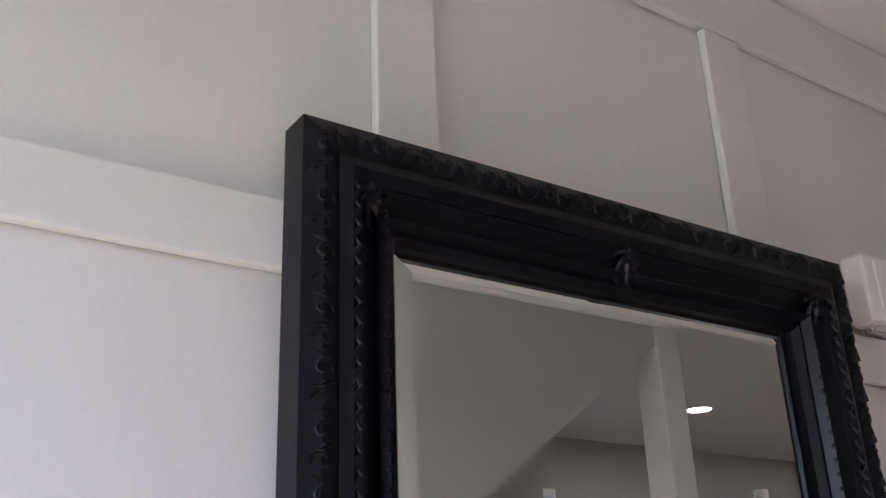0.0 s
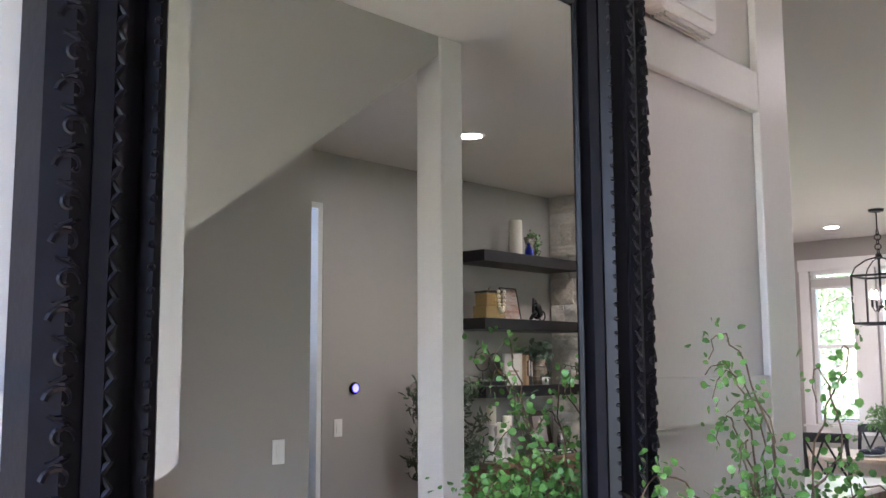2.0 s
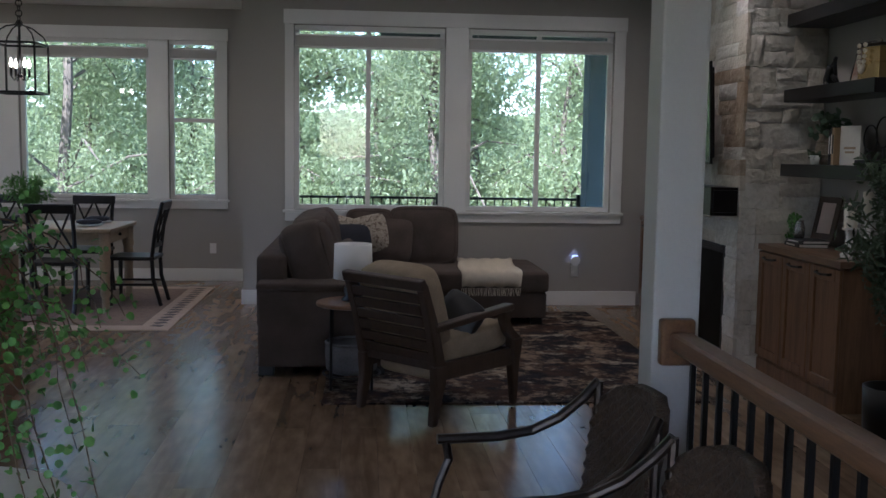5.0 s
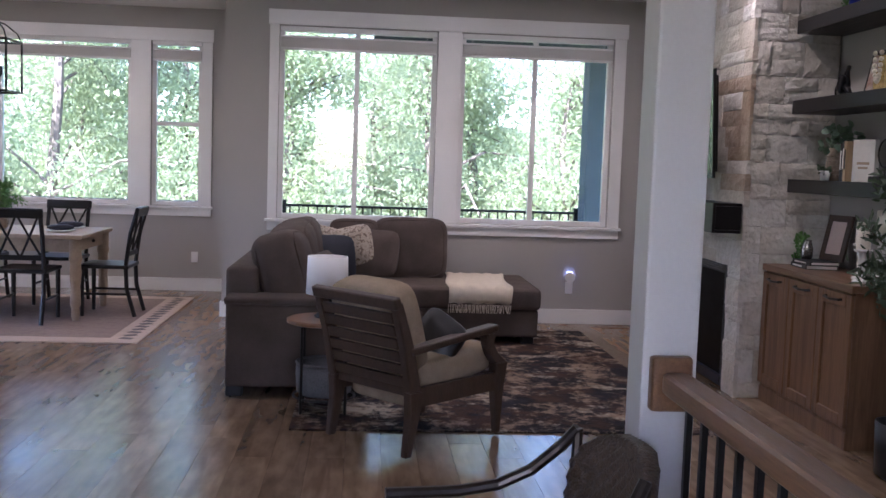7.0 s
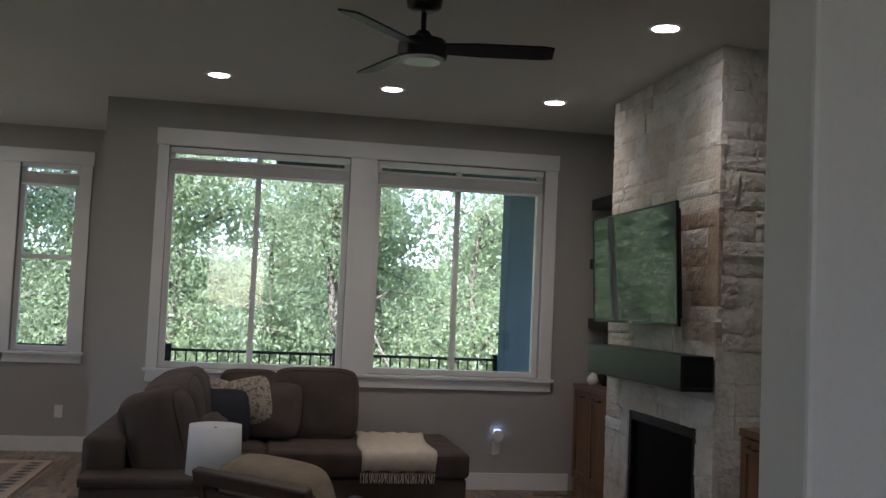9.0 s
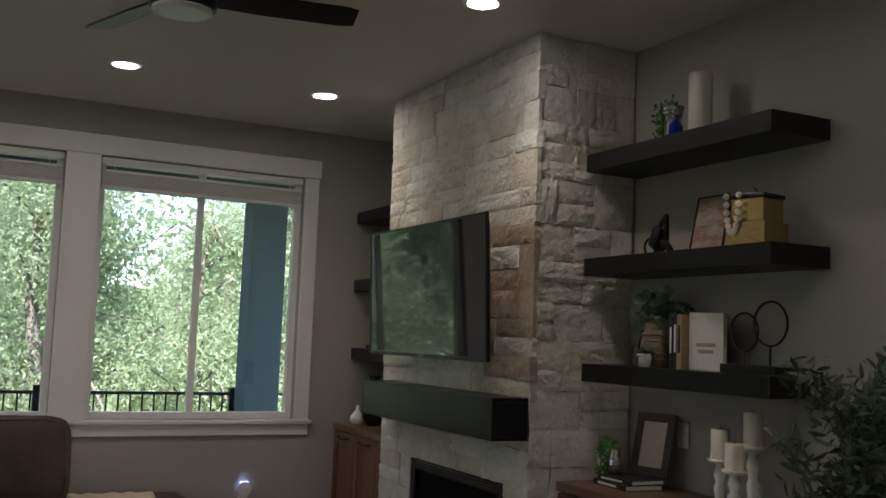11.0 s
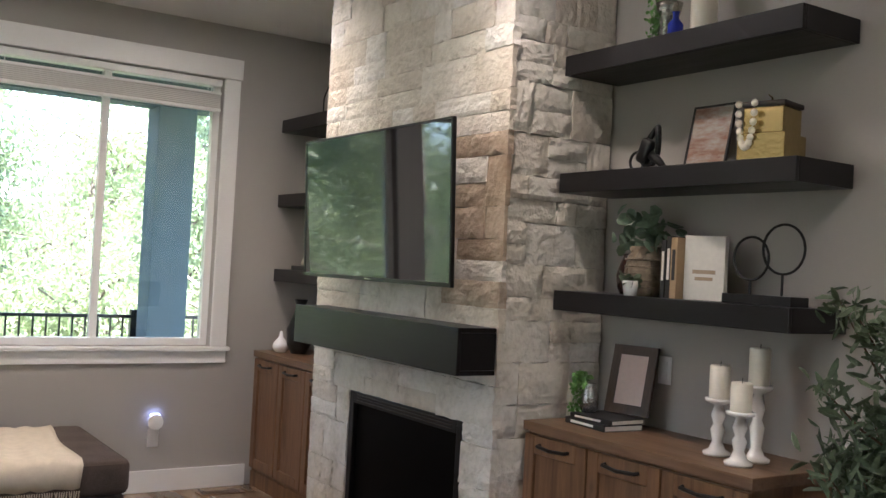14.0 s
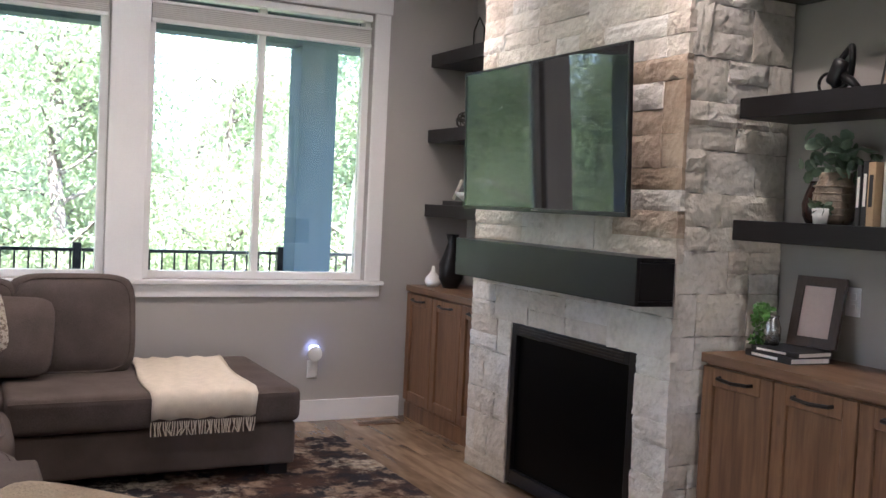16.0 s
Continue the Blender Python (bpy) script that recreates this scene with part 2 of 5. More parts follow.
for _st, _sc, _dt, _lo, _hi, _c in (((1, 1, 1), 1.7, 3, 0.46, 0.58, (0.065, 0.038, 0.029)), ((1.2, 1, 1), 2.6, 12, 0.50, 0.58, (0.25, 0.185, 0.135)), ((1, 1.1, 1), 1.6, 12, 0.53, 0.60, (0.40, 0.35, 0.28)), ((1, 1, 1), 4.2, 10, 0.53, 0.60, (0.024, 0.023, 0.030))):
    _mp, _t, _r, _mx = _n.new("ShaderNodeMapping"), _n.new("ShaderNodeTexNoise"), _n.new("ShaderNodeMapRange"), _n.new("ShaderNodeMix")
    _mp.inputs["Scale"].default_value, _mp.inputs["Location"].default_value = _st, (_sc, _sc * 3, 0)
    _t.inputs["Scale"].default_value, _t.inputs["Detail"].default_value, _t.inputs["Roughness"].default_value = _sc, _dt, 0.78
    _r.inputs["From Min"].default_value, _r.inputs["From Max"].default_value = _lo, _hi
    _mx.data_type = "RGBA"
    _l.new(_n["Texture Coordinate"].outputs["Object"], _mp.inputs[0]), _l.new(_mp.outputs[0], _t.inputs["Vector"]), _l.new(_t.outputs[0], _r.inputs[0]), _l.new(_r.outputs[0], _mx.inputs["Factor"])
    _l.new(_acc, _mx.inputs["A"])
    _mx.inputs["B"].default_value = (*_c, 1)
    _acc = _mx.outputs["Result"]
_l.new(_acc, _n["Principled BSDF"].inputs["Base Color"])
M_DRUG = two_tone("dining_rug_field", (0.30, 0.225, 0.185), (0.23, 0.17, 0.145), 14, 0.95, 0.4, 0.6, 120, 0.4)
M_DRUGB = mat("dining_rug_border", (0.52, 0.41, 0.33), 0.95, fine=120, bump=0.4)
M_LEAF = mat("ivy_leaf", (0.10, 0.24, 0.05), 0.42, vary=0.45, scale=18, fine=60, bump=0.0)
M_OLIVE = mat("olive_leaf", (0.075, 0.11, 0.06), 0.5, vary=0.4, scale=15, fine=60, bump=0.0)
M_SAGE = mat("sage_leaf", (0.12, 0.18, 0.12), 0.55, vary=0.3, scale=15, fine=60, bump=0.0)
M_TWIG = mat("twig_bark", (0.10, 0.065, 0.04), 0.8, vary=0.3, fine=80, bump=0.3)
M_BRASS = mat("polished_brass", (0.55, 0.42, 0.19), 0.2, 1.0, vary=0.1, bump=0.05)
M_WAX = mat("ivory_wax", (0.82, 0.77, 0.66), 0.45, vary=0.05, bump=0.03)
M_CERAMIC = mat("glazed_taupe_pot", (0.22, 0.17, 0.12), 0.3, vary=0.3, scale=30, bump=0.3)
M_DARKGLAZE = mat("dark_brown_glaze", (0.03, 0.015, 0.012), 0.12, vary=0.2, bump=0.0)
M_BLUE = mat("cobalt_glass", (0.01, 0.02, 0.25), 0.08, vary=0.1, bump=0.0)
M_SILVER = mat("mercury_glass", (0.35, 0.34, 0.32), 0.25, 0.9, vary=0.3, scale=30, bump=0.2)
M_PAPER = mat("book_paper", (0.75, 0.73, 0.68), 0.7, vary=0.05, bump=0.03)
M_BOOKB = mat("book_black", (0.015, 0.015, 0.016), 0.5)
M_BOOKT = mat("book_tan", (0.40, 0.28, 0.16), 0.6)
M_WHITEGLAZE = mat("white_glaze", (0.82, 0.81, 0.79), 0.25, vary=0.04, bump=0.02)
M_PLASTIC = mat("white_plastic", (0.82, 0.81, 0.79), 0.35, vary=0.02, bump=0.0)
M_RATTAN = two_tone("brown_woven_rattan", (0.055, 0.032, 0.018), (0.10, 0.062, 0.036), 60, 0.5, 0.4, 0.6, 160, 0.8)
M_SHADE = mat("white_lampshade", (0.86, 0.85, 0.84), 0.85, vary=0.02, fine=200, bump=0.1)
M_BASKET = mat("grey_woven_basket", (0.14, 0.14, 0.145), 0.9, vary=0.25, fine=110, bump=0.7)
M_TEAL = mat("blue_grey_siding", (0.065, 0.09, 0.097), 0.7, vary=0.1, fine=60, bump=0.1)
M_DECK = mat("deck_board", (0.34, 0.31, 0.27), 0.75, vary=0.15, fine=40, stretch=(1, 8, 1))
M_BARK = mat("tree_bark", (0.13, 0.105, 0.085), 0.9, vary=0.4, fine=20, bump=0.5)
M_TREE = mat("tree_foliage", (0.19, 0.225, 0.13), 0.4, vary=0.5, scale=0.9, fine=5, bump=0.0, rand=0.5)
_n, _l = M_TREE.node_tree.nodes, M_TREE.node_tree.links
_t, _x = _n.new("ShaderNodeBsdfTranslucent"), _n.new("ShaderNodeMixShader")
_t.inputs[0].default_value, _x.inputs[0].default_value = (0.47, 0.54, 0.31, 1), 0.5
_l.new(_n["Principled BSDF"].outputs[0], _x.inputs[1]), _l.new(_t.outputs[0], _x.inputs[2]), _l.new(_x.outputs[0], _n["Material Output"].inputs[0])
M_GRASS = mat("grass", (0.09, 0.12, 0.05), 0.9, vary=0.4, scale=0.5, fine=8, bump=0.3)
M_GLASS = glass("window_glass", (0.96, 0.98, 0.97))
M_CAN = glow("led_lens", (1.0, 0.88, 0.72), 14)
M_BULB = glow("candle_bulb", (1.0, 0.85, 0.62), 10)
M_NIGHT = glow("night_light_lens", (0.45, 0.55, 1.0), 0.7)
M_MIST = mat("roller_blind_fabric", (0.62, 0.60, 0.57), 0.8, vary=0.03, fine=200, bump=0.1)
M_PIC = two_tone("landscape_print", (0.30, 0.16, 0.11), (0.42, 0.40, 0.36), 7, 0.35, 0.4, 0.6, 20, 0.0, (1, 1, 3))
M_PINK = mat("blush_mat_board", (0.60, 0.47, 0.42), 0.6, vary=0.05)


# ---- helpers of the scene ----
def link(name, bm, material, parent=None, label="", smooth=False):
    me = bpy.data.meshes.new(name)
    if smooth:
        for f in bm.faces:
            f.smooth = True
    bm.to_mesh(me)
    bm.free()
    me.materials.append(material)
    ob = new(name, me)
    if parent:
        ob.parent = parent
    if label:
        ob["label"] = label
    return ob


def part(name, bm, material, parent, label="", smooth=False):
    return link(name, bm, material, parent, label, smooth)


def thing(name, label, category, m=None, group=""):
    ob = new(name)
    ob.empty_display_size = 0.1
    if m is not None:
        ob.matrix_world = m
    return tagged(ob, label, category, group)


def setting(name, bm, material, label, category="wall", smooth=False):
    return tagged(link(name, bm, material, None, "", smooth), label, category, "", "structure")


def add_box(bm, x0, x1, y0, y1, z0, z1, bevel=0.0, seg=2, turn=None):
    c = Matrix.Translation(((x0 + x1) / 2, (y0 + y1) / 2, (z0 + z1) / 2))
    if turn is not None:
        c = c @ turn
    m = c @ Matrix.Diagonal((abs(x1 - x0), abs(y1 - y0), abs(z1 - z0), 1))
    r = bmesh.ops.create_cube(bm, size=1, matrix=m)
    if bevel:
        es = {e for v in r["verts"] for e in v.link_edges}
        bmesh.ops.bevel(bm, geom=list(es), offset=bevel, segments=seg, affect="EDGES", profile=0.6)
    return bm


def box(x0, x1, y0, y1, z0, z1, bevel=0.0, seg=2, turn=None):
    return add_box(bmesh.new(), x0, x1, y0, y1, z0, z1, bevel, seg, turn)


def add_lathe(bm, profile, n=20, at=(0, 0, 0), caps=True):
    rings = []
    for r, z in profile:
        rings.append([bm.verts.new((at[0] + r * math.cos(2 * math.pi * i / n), at[1] + r * math.sin(2 * math.pi * i / n), at[2] + z)) for i in range(n)])
    for a, b in zip(rings, rings[1:]):
        for i in range(n):
            bm.faces.new((a[i], a[(i + 1) % n], b[(i + 1) % n], b[i]))
    if caps:
        bm.faces.new(rings[0][::-1]), bm.faces.new(rings[-1])
    return bm


def lathe(profile, n=20, at=(0, 0, 0), caps=True):
    return add_lathe(bmesh.new(), profile, n, at, caps)


def add_tube(bm, pts, r, n=8, r2=None):
    pts = [Vector(p) for p in pts]
    rings = []
    for i, p in enumerate(pts):
        d = (pts[min(i + 1, len(pts) - 1)] - pts[max(i - 1, 0)]).normalized()
        u = d.orthogonal().normalized() if i == 0 else (u - d * u.dot(d)).normalized()
        w = d.cross(u)
        rad = r if r2 is None else r + (r2 - r) * i / (len(pts) - 1)
        rings.append([bm.verts.new(p + (u * math.cos(2 * math.pi * k / n) + w * math.sin(2 * math.pi * k / n)) * rad) for k in range(n)])
    for a, b in zip(rings, rings[1:]):
        for k in range(n):
            bm.faces.new((a[k], a[(k + 1) % n], b[(k + 1) % n], b[k]))
    bm.faces.new(rings[0][::-1]), bm.faces.new(rings[-1])
    return bm


def tube(pts, r, n=8, r2=None):
    return add_tube(bmesh.new(), pts, r, n, r2)


def ring(c, rad, r, axis="x", n=36):
    pts = []
    for i in range(n + 1):
        a = 2 * math.pi * i / n
        u, v = rad * math.cos(a), rad * math.sin(a)
        pts.append((c[0], c[1] + u, c[2] + v) if axis == "x" else (c[0] + u, c[1], c[2] + v) if axis == "y" else (c[0] + u, c[1] + v, c[2]))
    return tube(pts, r, 8)


def cushion(sx, sy, sz, at=(0, 0, 0), turn=None, puff=0.5, cuts=6):
    """A soft rounded block: a cube, cut, drawn in at its edges."""
    bm = bmesh.new()
    bmesh.ops.create_cube(bm, size=2)
    bmesh.ops.subdivide_edges(bm, edges=bm.edges[:], cuts=cuts, use_grid_fill=True)
    for v in bm.verts:
        x, y, z = v.co
        q = (abs(x) ** 5 + abs(y) ** 5 + abs(z) ** 5) ** 0.2
        s = 1 / q
        k = Vector((x * (1 + (s - 1) * 0.9), y * (1 + (s - 1) * 0.9), z * (1 + (s - 1) * 0.9)))
        big = 1 - puff * 0.35 * (max(abs(x), abs(y)) ** 4 if sz < min(sx, sy) else max(abs(z), abs(y)) ** 4 if sx < min(sy, sz) else max(abs(x), abs(z)) ** 4)
        w = noise.noise(k * 1.7 + Vector(at)) * 0.05
        k = Vector((k.x * sx / 2, k.y * sy / 2, k.z * sz / 2))
        i = 2 if sz < min(sx, sy) else 0 if sx < min(sy, sz) else 1
        k[i] *= big + w
        v.co = k
    m = Matrix.Translation(at) @ (turn if turn is not None else Matrix())
    bmesh.ops.transform(bm, matrix=m, verts=bm.verts)
    return bm


def leaves(rng, centres, size, spread, count, narrow=0.7, droop=0.0, rounded=False):
    """Verts and faces of small folded leaves round the given centres."""
    c = np.array(centres)[rng.integers(0, len(centres), count)] + rng.normal(0, spread, (count, 3))
    d = rng.normal(0, 1, (count, 3))
    d[:, 2] -= droop
    d /= np.linalg.norm(d, axis=1)[:, None]
    u = np.cross(d, rng.normal(0, 1, (count, 3)))
    u /= np.linalg.norm(u, axis=1)[:, None]
    s = size * rng.uniform(0.6, 1.3, (count, 1))
    w = np.cross(d, u)
    if rounded:
        rim = [(0, 0), (0.22, 0.42), (0.62, 0.5), (0.95, 0.16), (0.95, -0.16), (0.62, -0.5), (0.22, -0.42)]
        v = np.stack([c + d * s * p + u * s * narrow * q + w * s * 0.25 * abs(q) for p, q in rim], 1).reshape(-1, 3)
        return v, np.arange(count * 7).reshape(-1, 7)
    v = np.stack([c, c + d * s * 0.5 + u * s * narrow * 0.5 + w * s * 0.08, c + d * s, c + d * s * 0.5 - u * s * narrow * 0.5 + w * s * 0.08], 1).reshape(-1, 3)
    f = np.arange(count * 4).reshape(-1, 4)
    return v, f


def leaf_mesh(name, v, f, material):
    me = bpy.data.meshes.new(name)
    me.from_pydata(v.tolist(), [], f.tolist())
    me.materials.append(material)
    return me


def wall_with_holes(axis, at0, at1, lo, hi, z0, z1, holes):
    """A wall, thick from at0 to at1 on one axis, with holes (lo, hi, z0, z1) through it."""
    bm = bmesh.new()
    def blk(a, b, c, d):
        if b - a > 1e-4 and d - c > 1e-4:
            if axis == "y":
                add_box(bm, a, b, at0, at1, c, d)
            else:
                add_box(bm, at0, at1, a, b, c, d)
    cur = lo
    for a, b, c, d in sorted(holes):
        blk(cur, a, z0, z1), blk(a, b, z0, c), blk(a, b, d, z1)
        cur = b
    blk(cur, hi, z0, z1)
    return bm


# ---- the shell ----
C = 3.05
LW = [(-3.87, -2.42, 0.93, 2.69), (-2.20, -0.76, 0.93, 2.69)]
DW = [(-7.75, -7.235, 0.93, 2.70), (-7.005, -5.59, 0.93, 2.70), (-5.38, -4.84, 0.93, 2.70)]
setting("floor", box(-9.2, 0.4, -10.95, 1.95, -0.3, -0.012), M_GAP, "dark joints under wide oak-look plank flooring", "floor")
setting("ceiling", box(-9.2, 0.4, -10.95, 1.95, C, C + 0.3), M_CEIL, "smooth pale greige painted ceiling", "ceiling")
setting("wall_north", wall_with_holes("y", 0, 0.16, -4.36, 0.16, -0.012, C, LW), M_WALL, "greige painted wall with wide living room windows")
setting("wall_return", box(-4.36, -4.20, 0.162, 1.72, -0.012, C), M_WALL, "greige painted return wall of the dining nook")
setting("wall_dining", wall_with_holes("y", 1.72, 1.88, -9.0, -4.2, -0.012, C, DW), M_WALL, "greige painted wall with three dining windows")
setting("wall_west", wall_with_holes("x", -9.1, -8.9, -10.798, 1.718, -0.012, C, [(-3.9, -2.2, 0.0, 2.4)]), M_WALL, "greige painted wall beyond the kitchen")
setting("wall_south", wall_with_holes("y", -10.95, -10.8, -9.1, 0.16, -0.012, C, [(-4.1, -3.05, 0.0, 2.5)]), M_WALL, "greige painted wall of the entry")
setting("wall_east", wall_with_holes("x", 0.0, 0.16, -10.798, -0.002, -0.012, C, [(-5.86, -5.44, 0.0, 2.70)]), M_WALL, "greige painted wall behind stone fireplace")
setting("wall_stair", box(-1.2, -1.06, -10.798, -6.53, -0.012, C), M_WALL, "greige painted wall under the stairs")
bm = bmesh.new()
prof = [(-6.832, 2.86), (-6.832, 2.943), (-10.797, 2.943), (-10.797, 0.0), (-10.75, 0.0)]
a = [bm.verts.new((-2.365, y, z)) for y, z in prof]
b = [bm.verts.new((-2.240, y, z)) for y, z in prof]
bm.faces.new(a), bm.faces.new(b[::-1])
for i in range(5):
    bm.faces.new((a[i], b[i], b[(i + 1) % 5], a[(i + 1) % 5]))
bmesh.ops.recalc_face_normals(bm, faces=bm.faces)
setting("wall_slope", bm, M_WALL, "greige wall with sloping underside along the stair flight")
setting("wall_panelled", box(-4.4, -4.2, -10.798, -7.515, -0.012, C), M_PANEL, "white board and batten panelled entry wall")


def baseboard(x0, x1, y0, y1):
    setting("baseboard", box(x0, x1, y0, y1, 0.0, 0.14, 0.004), M_WHITE, "tall white painted baseboard", "baseboard")


baseboard(-4.36, -0.47, -0.016, -0.001)
baseboard(-4.376, -4.361, -0.016, 1.70)
baseboard(-8.88, -4.38, 1.704, 1.719)
baseboard(-0.016, -0.001, -5.4, -4.16)
baseboard(-1.216, -1.201, -10.79, -6.53)


def trim(bm, name="trim", label="white painted window casing"):
    return setting(name, bm, M_WHITE, label, "trim")


def window(name, hole, y, kind, wallin=0.0):
    """A white vinyl window with its panes, blind and jamb, in the hole."""
    x0, x1, z0, z1 = hole
    w = thing(name, "white vinyl window with raised cellular blind", "window")
    w["kind"] = "structure"
    bm = bmesh.new()
    for q in ((x0, x0 + 0.045, z0, z1), (x1 - 0.045, x1, z0, z1), (x0 + 0.045, x1 - 0.045, z0, z0 + 0.045), (x0 + 0.045, x1 - 0.045, z1 - 0.045, z1)):
        add_box(bm, q[0], q[1], y + 0.06, y + 0.13, q[2], q[3], 0.004)
    part("window_frame", bm, M_WHITE, w)
    xs = [x0 + 0.045, x1 - 0.045]
    if kind == "slider":
        m = x0 + (x1 - x0) * 0.49
        part("mullion", box(m - 0.022, m + 0.022, y + 0.065, y + 0.12, z0 + 0.045, z1 - 0.045, 0.004), M_WHITE, w)
        panes = [(xs[0], m - 0.022, z0 + 0.045, z1 - 0.045), (m + 0.022, xs[1], z0 + 0.045, z1 - 0.045)]
    elif kind == "hung":
        m = z0 + (z1 - z0) * 0.5
        part("mullion", box(xs[0], xs[1], y + 0.065, y + 0.12, m - 0.022, m + 0.022, 0.004), M_WHITE, w)
        panes = [(xs[0], xs[1], z0 + 0.045, m - 0.022), (xs[0], xs[1], m + 0.022, z1 - 0.045)]
    else:
        panes = [(xs[0], xs[1], z0 + 0.045, z1 - 0.045)]
    for a, b, c, d in panes:
        p = part("pane", box(a + 0.001, b - 0.001, y + 0.092, y + 0.098, c + 0.001, d - 0.001), M_GLASS, w)
        p.visible_shadow = False
    b = thing("window_blind", "raised pale cellular blind under its head rail", "blind", None, "blinds")
    part("head_rail", box(x0 + 0.01, x1 - 0.01, y + 0.008, y + 0.055, z1 - 0.048, z1 - 0.004, 0.004), M_WHITE, b)
    for xx in (x0 + 0.1, (x0 + x1) / 2, x1 - 0.1):
        part("cord", box(xx - 0.0015, xx + 0.0015, y + 0.03, y + 0.033, z1 - 0.088, z1 - 0.048), M_WHITE, b)
    part("middle_rail", box(x0 + 0.012, x1 - 0.012, y + 0.010, y + 0.053, z1 - 0.104, z1 - 0.086, 0.004), M_WHITE, b)
    bm = bmesh.new()
    pl = [(y + (0.012 if i % 2 else 0.018), z1 - 0.192 + i * 0.0058) for i in range(16)] + [(y + 0.05, z1 - 0.105), (y + 0.05, z1 - 0.192)]
    e0, e1 = [[bm.verts.new((xx, yy, zz)) for yy, zz in pl] for xx in (x0 + 0.015, x1 - 0.015)]
    bm.faces.new(e0), bm.faces.new(e1[::-1])
    for i in range(len(pl)):
        k = (i + 1) % len(pl)
        bm.faces.new((e0[i], e1[i], e1[k], e0[k]))
    bmesh.ops.recalc_face_normals(bm, faces=bm.faces)
    part("pleated_fabric", bm, M_MIST, b)
    part("bottom_rail", box(x0 + 0.012, x1 - 0.012, y + 0.010, y + 0.053, z1 - 0.216, z1 - 0.194, 0.004), M_WHITE, b)


for i, h in enumerate(LW):
    window("window_%d" % (i + 1), h, 0.0, "slider")
for i, h in enumerate(DW):
    window("window_%d" % (i + 3), h, 1.72, ("hung", "fixed", "hung")[i])
for x0, x1, y, holes in ((-3.955, -0.652, 0.0, LW), (-7.86, -4.73, 1.72, DW)):
    trim(box(x0 - 0.012, x1 + 0.012, y - 0.024, y - 0.001, 2.695, 2.83, 0.004))
    trim(box(x0 - 0.02, x1 + 0.02, y - 0.045, y + 0.055, 0.90, 0.927, 0.006), "window_sill", "white painted window sill")
    trim(box(x0, x1, y - 0.02, y - 0.001, 0.82, 0.898, 0.004))
    edges = [x0] + [e for h in holes for e in h[:2]] + [x1]
    for a, b in zip(edges[::2], edges[1::2]):
        trim(box(a, b, y - 0.02, y - 0.001, 0.928, 2.693, 0.004))
w = thing("window_6", "narrow tall sidelight window lit by blue daylight", "window")
w["kind"] = "structure"
bm = bmesh.new()
add_box(bm, 0.004, 0.15, -5.48, -5.441, 0, 2.70), add_box(bm, 0.004, 0.15, -5.859, -5.82, 0, 2.70), add_box(bm, 0.004, 0.15, -5.82, -5.48, 2.66, 2.699)
part("window_frame", bm, M_WHITE, w)
p = part("pane", box(0.1, 0.106, -5.818, -5.482, 0.0, 2.658), M_GLASS, w)
p.visible_shadow = False

# added out of view: slab that blocks part of the sun at the entry opening
setting("entry_sun_blocker", box(-5.2, -1.9, -11.25, -10.96, 2.62, 2.8), M_WHITE, "unseen white slab added to cut sun through the entry", "roof")
# added baffle: hides most sky from the sidelight, its blue tints the strip
setting("sidelight_baffle", box(1.0, 1.2, -9.0, -3.4, -3.0, 4.6), mat("pale_blue_baffle", (0.42, 0.50, 0.60), 0.7, vary=0.06, fine=30), "pale blue baffle added outside to dim and tint the sidelight", "wall")

# post of the stair opening, boxed and painted
setting("post", box(-2.375, -2.237, -6.83, -6.70, 0.0, 2.943, 0.008), M_POST, "square off-white boxed post beside stair railing", "post")

# board and batten mouldings on the panelled wall
for k, (y0, y1, z0, z1) in enumerate(((-7.67, -7.517, 0.14, 2.94), (-10.798, -7.672, 2.142, 2.232), (-10.798, -7.672, 1.485, 1.575), (-10.798, -7.672, 2.79, 2.94))):
    setting("batten", box(-4.198, -4.180, y0, y1, z0, z1, 0.004), M_PANEL, "white painted batten of the panelled wall", "trim")
for i, y in enumerate((-8.393, -9.106, -9.85, -10.6)):
    for z0, z1 in ((2.234, 2.788), (1.577, 2.140), (0.15, 1.483)):
        if z0 > 2.2 or i > 1:
            setting("batten", box(-4.198, -4.181, y - 0.05, y + 0.05, z0, z1, 0.004), M_PANEL, "white painted batten of the panelled wall", "trim")
baseboard(-4.198, -4.18, -10.798, -7.517)
setting("ceiling_entry", box(-4.2, -2.24, -10.798, -6.70, 2.945, C - 0.002), M_CEIL, "smooth pale lowered ceiling over the entry", "ceiling")


# recessed lights
def can_light(x, y, power=5):
    c = thing("recessed_light", "lit round recessed ceiling light with white trim", "ceiling light", Matrix.Translation((x, y, C)), "recessed ceiling lights")
    part("trim_ring", lathe([(0.070, -0.001), (0.092, -0.001), (0.092, -0.006), (0.072, -0.009)], 28, (0, 0, 0), False), M_WHITE, c)
    part("lens", lathe([(0.068, -0.0015), (0.068, -0.005)], 28), M_CAN, c)
    s = new("can_lamp", bpy.data.lights.new("can_lamp", "SPOT"))
    s.data.energy, s.data.spot_size, s.data.spot_blend, s.data.shadow_soft_size, s.data.color = power, radians(125), 0.9, 0.05, (1.0, 0.80, 0.58)
    s.matrix_world = pose(x, y, C - 0.03)


for x in (-3.46, -2.245, -1.03):
    can_light(x, -1.10, 3.5 if x > -2 else 2.0)
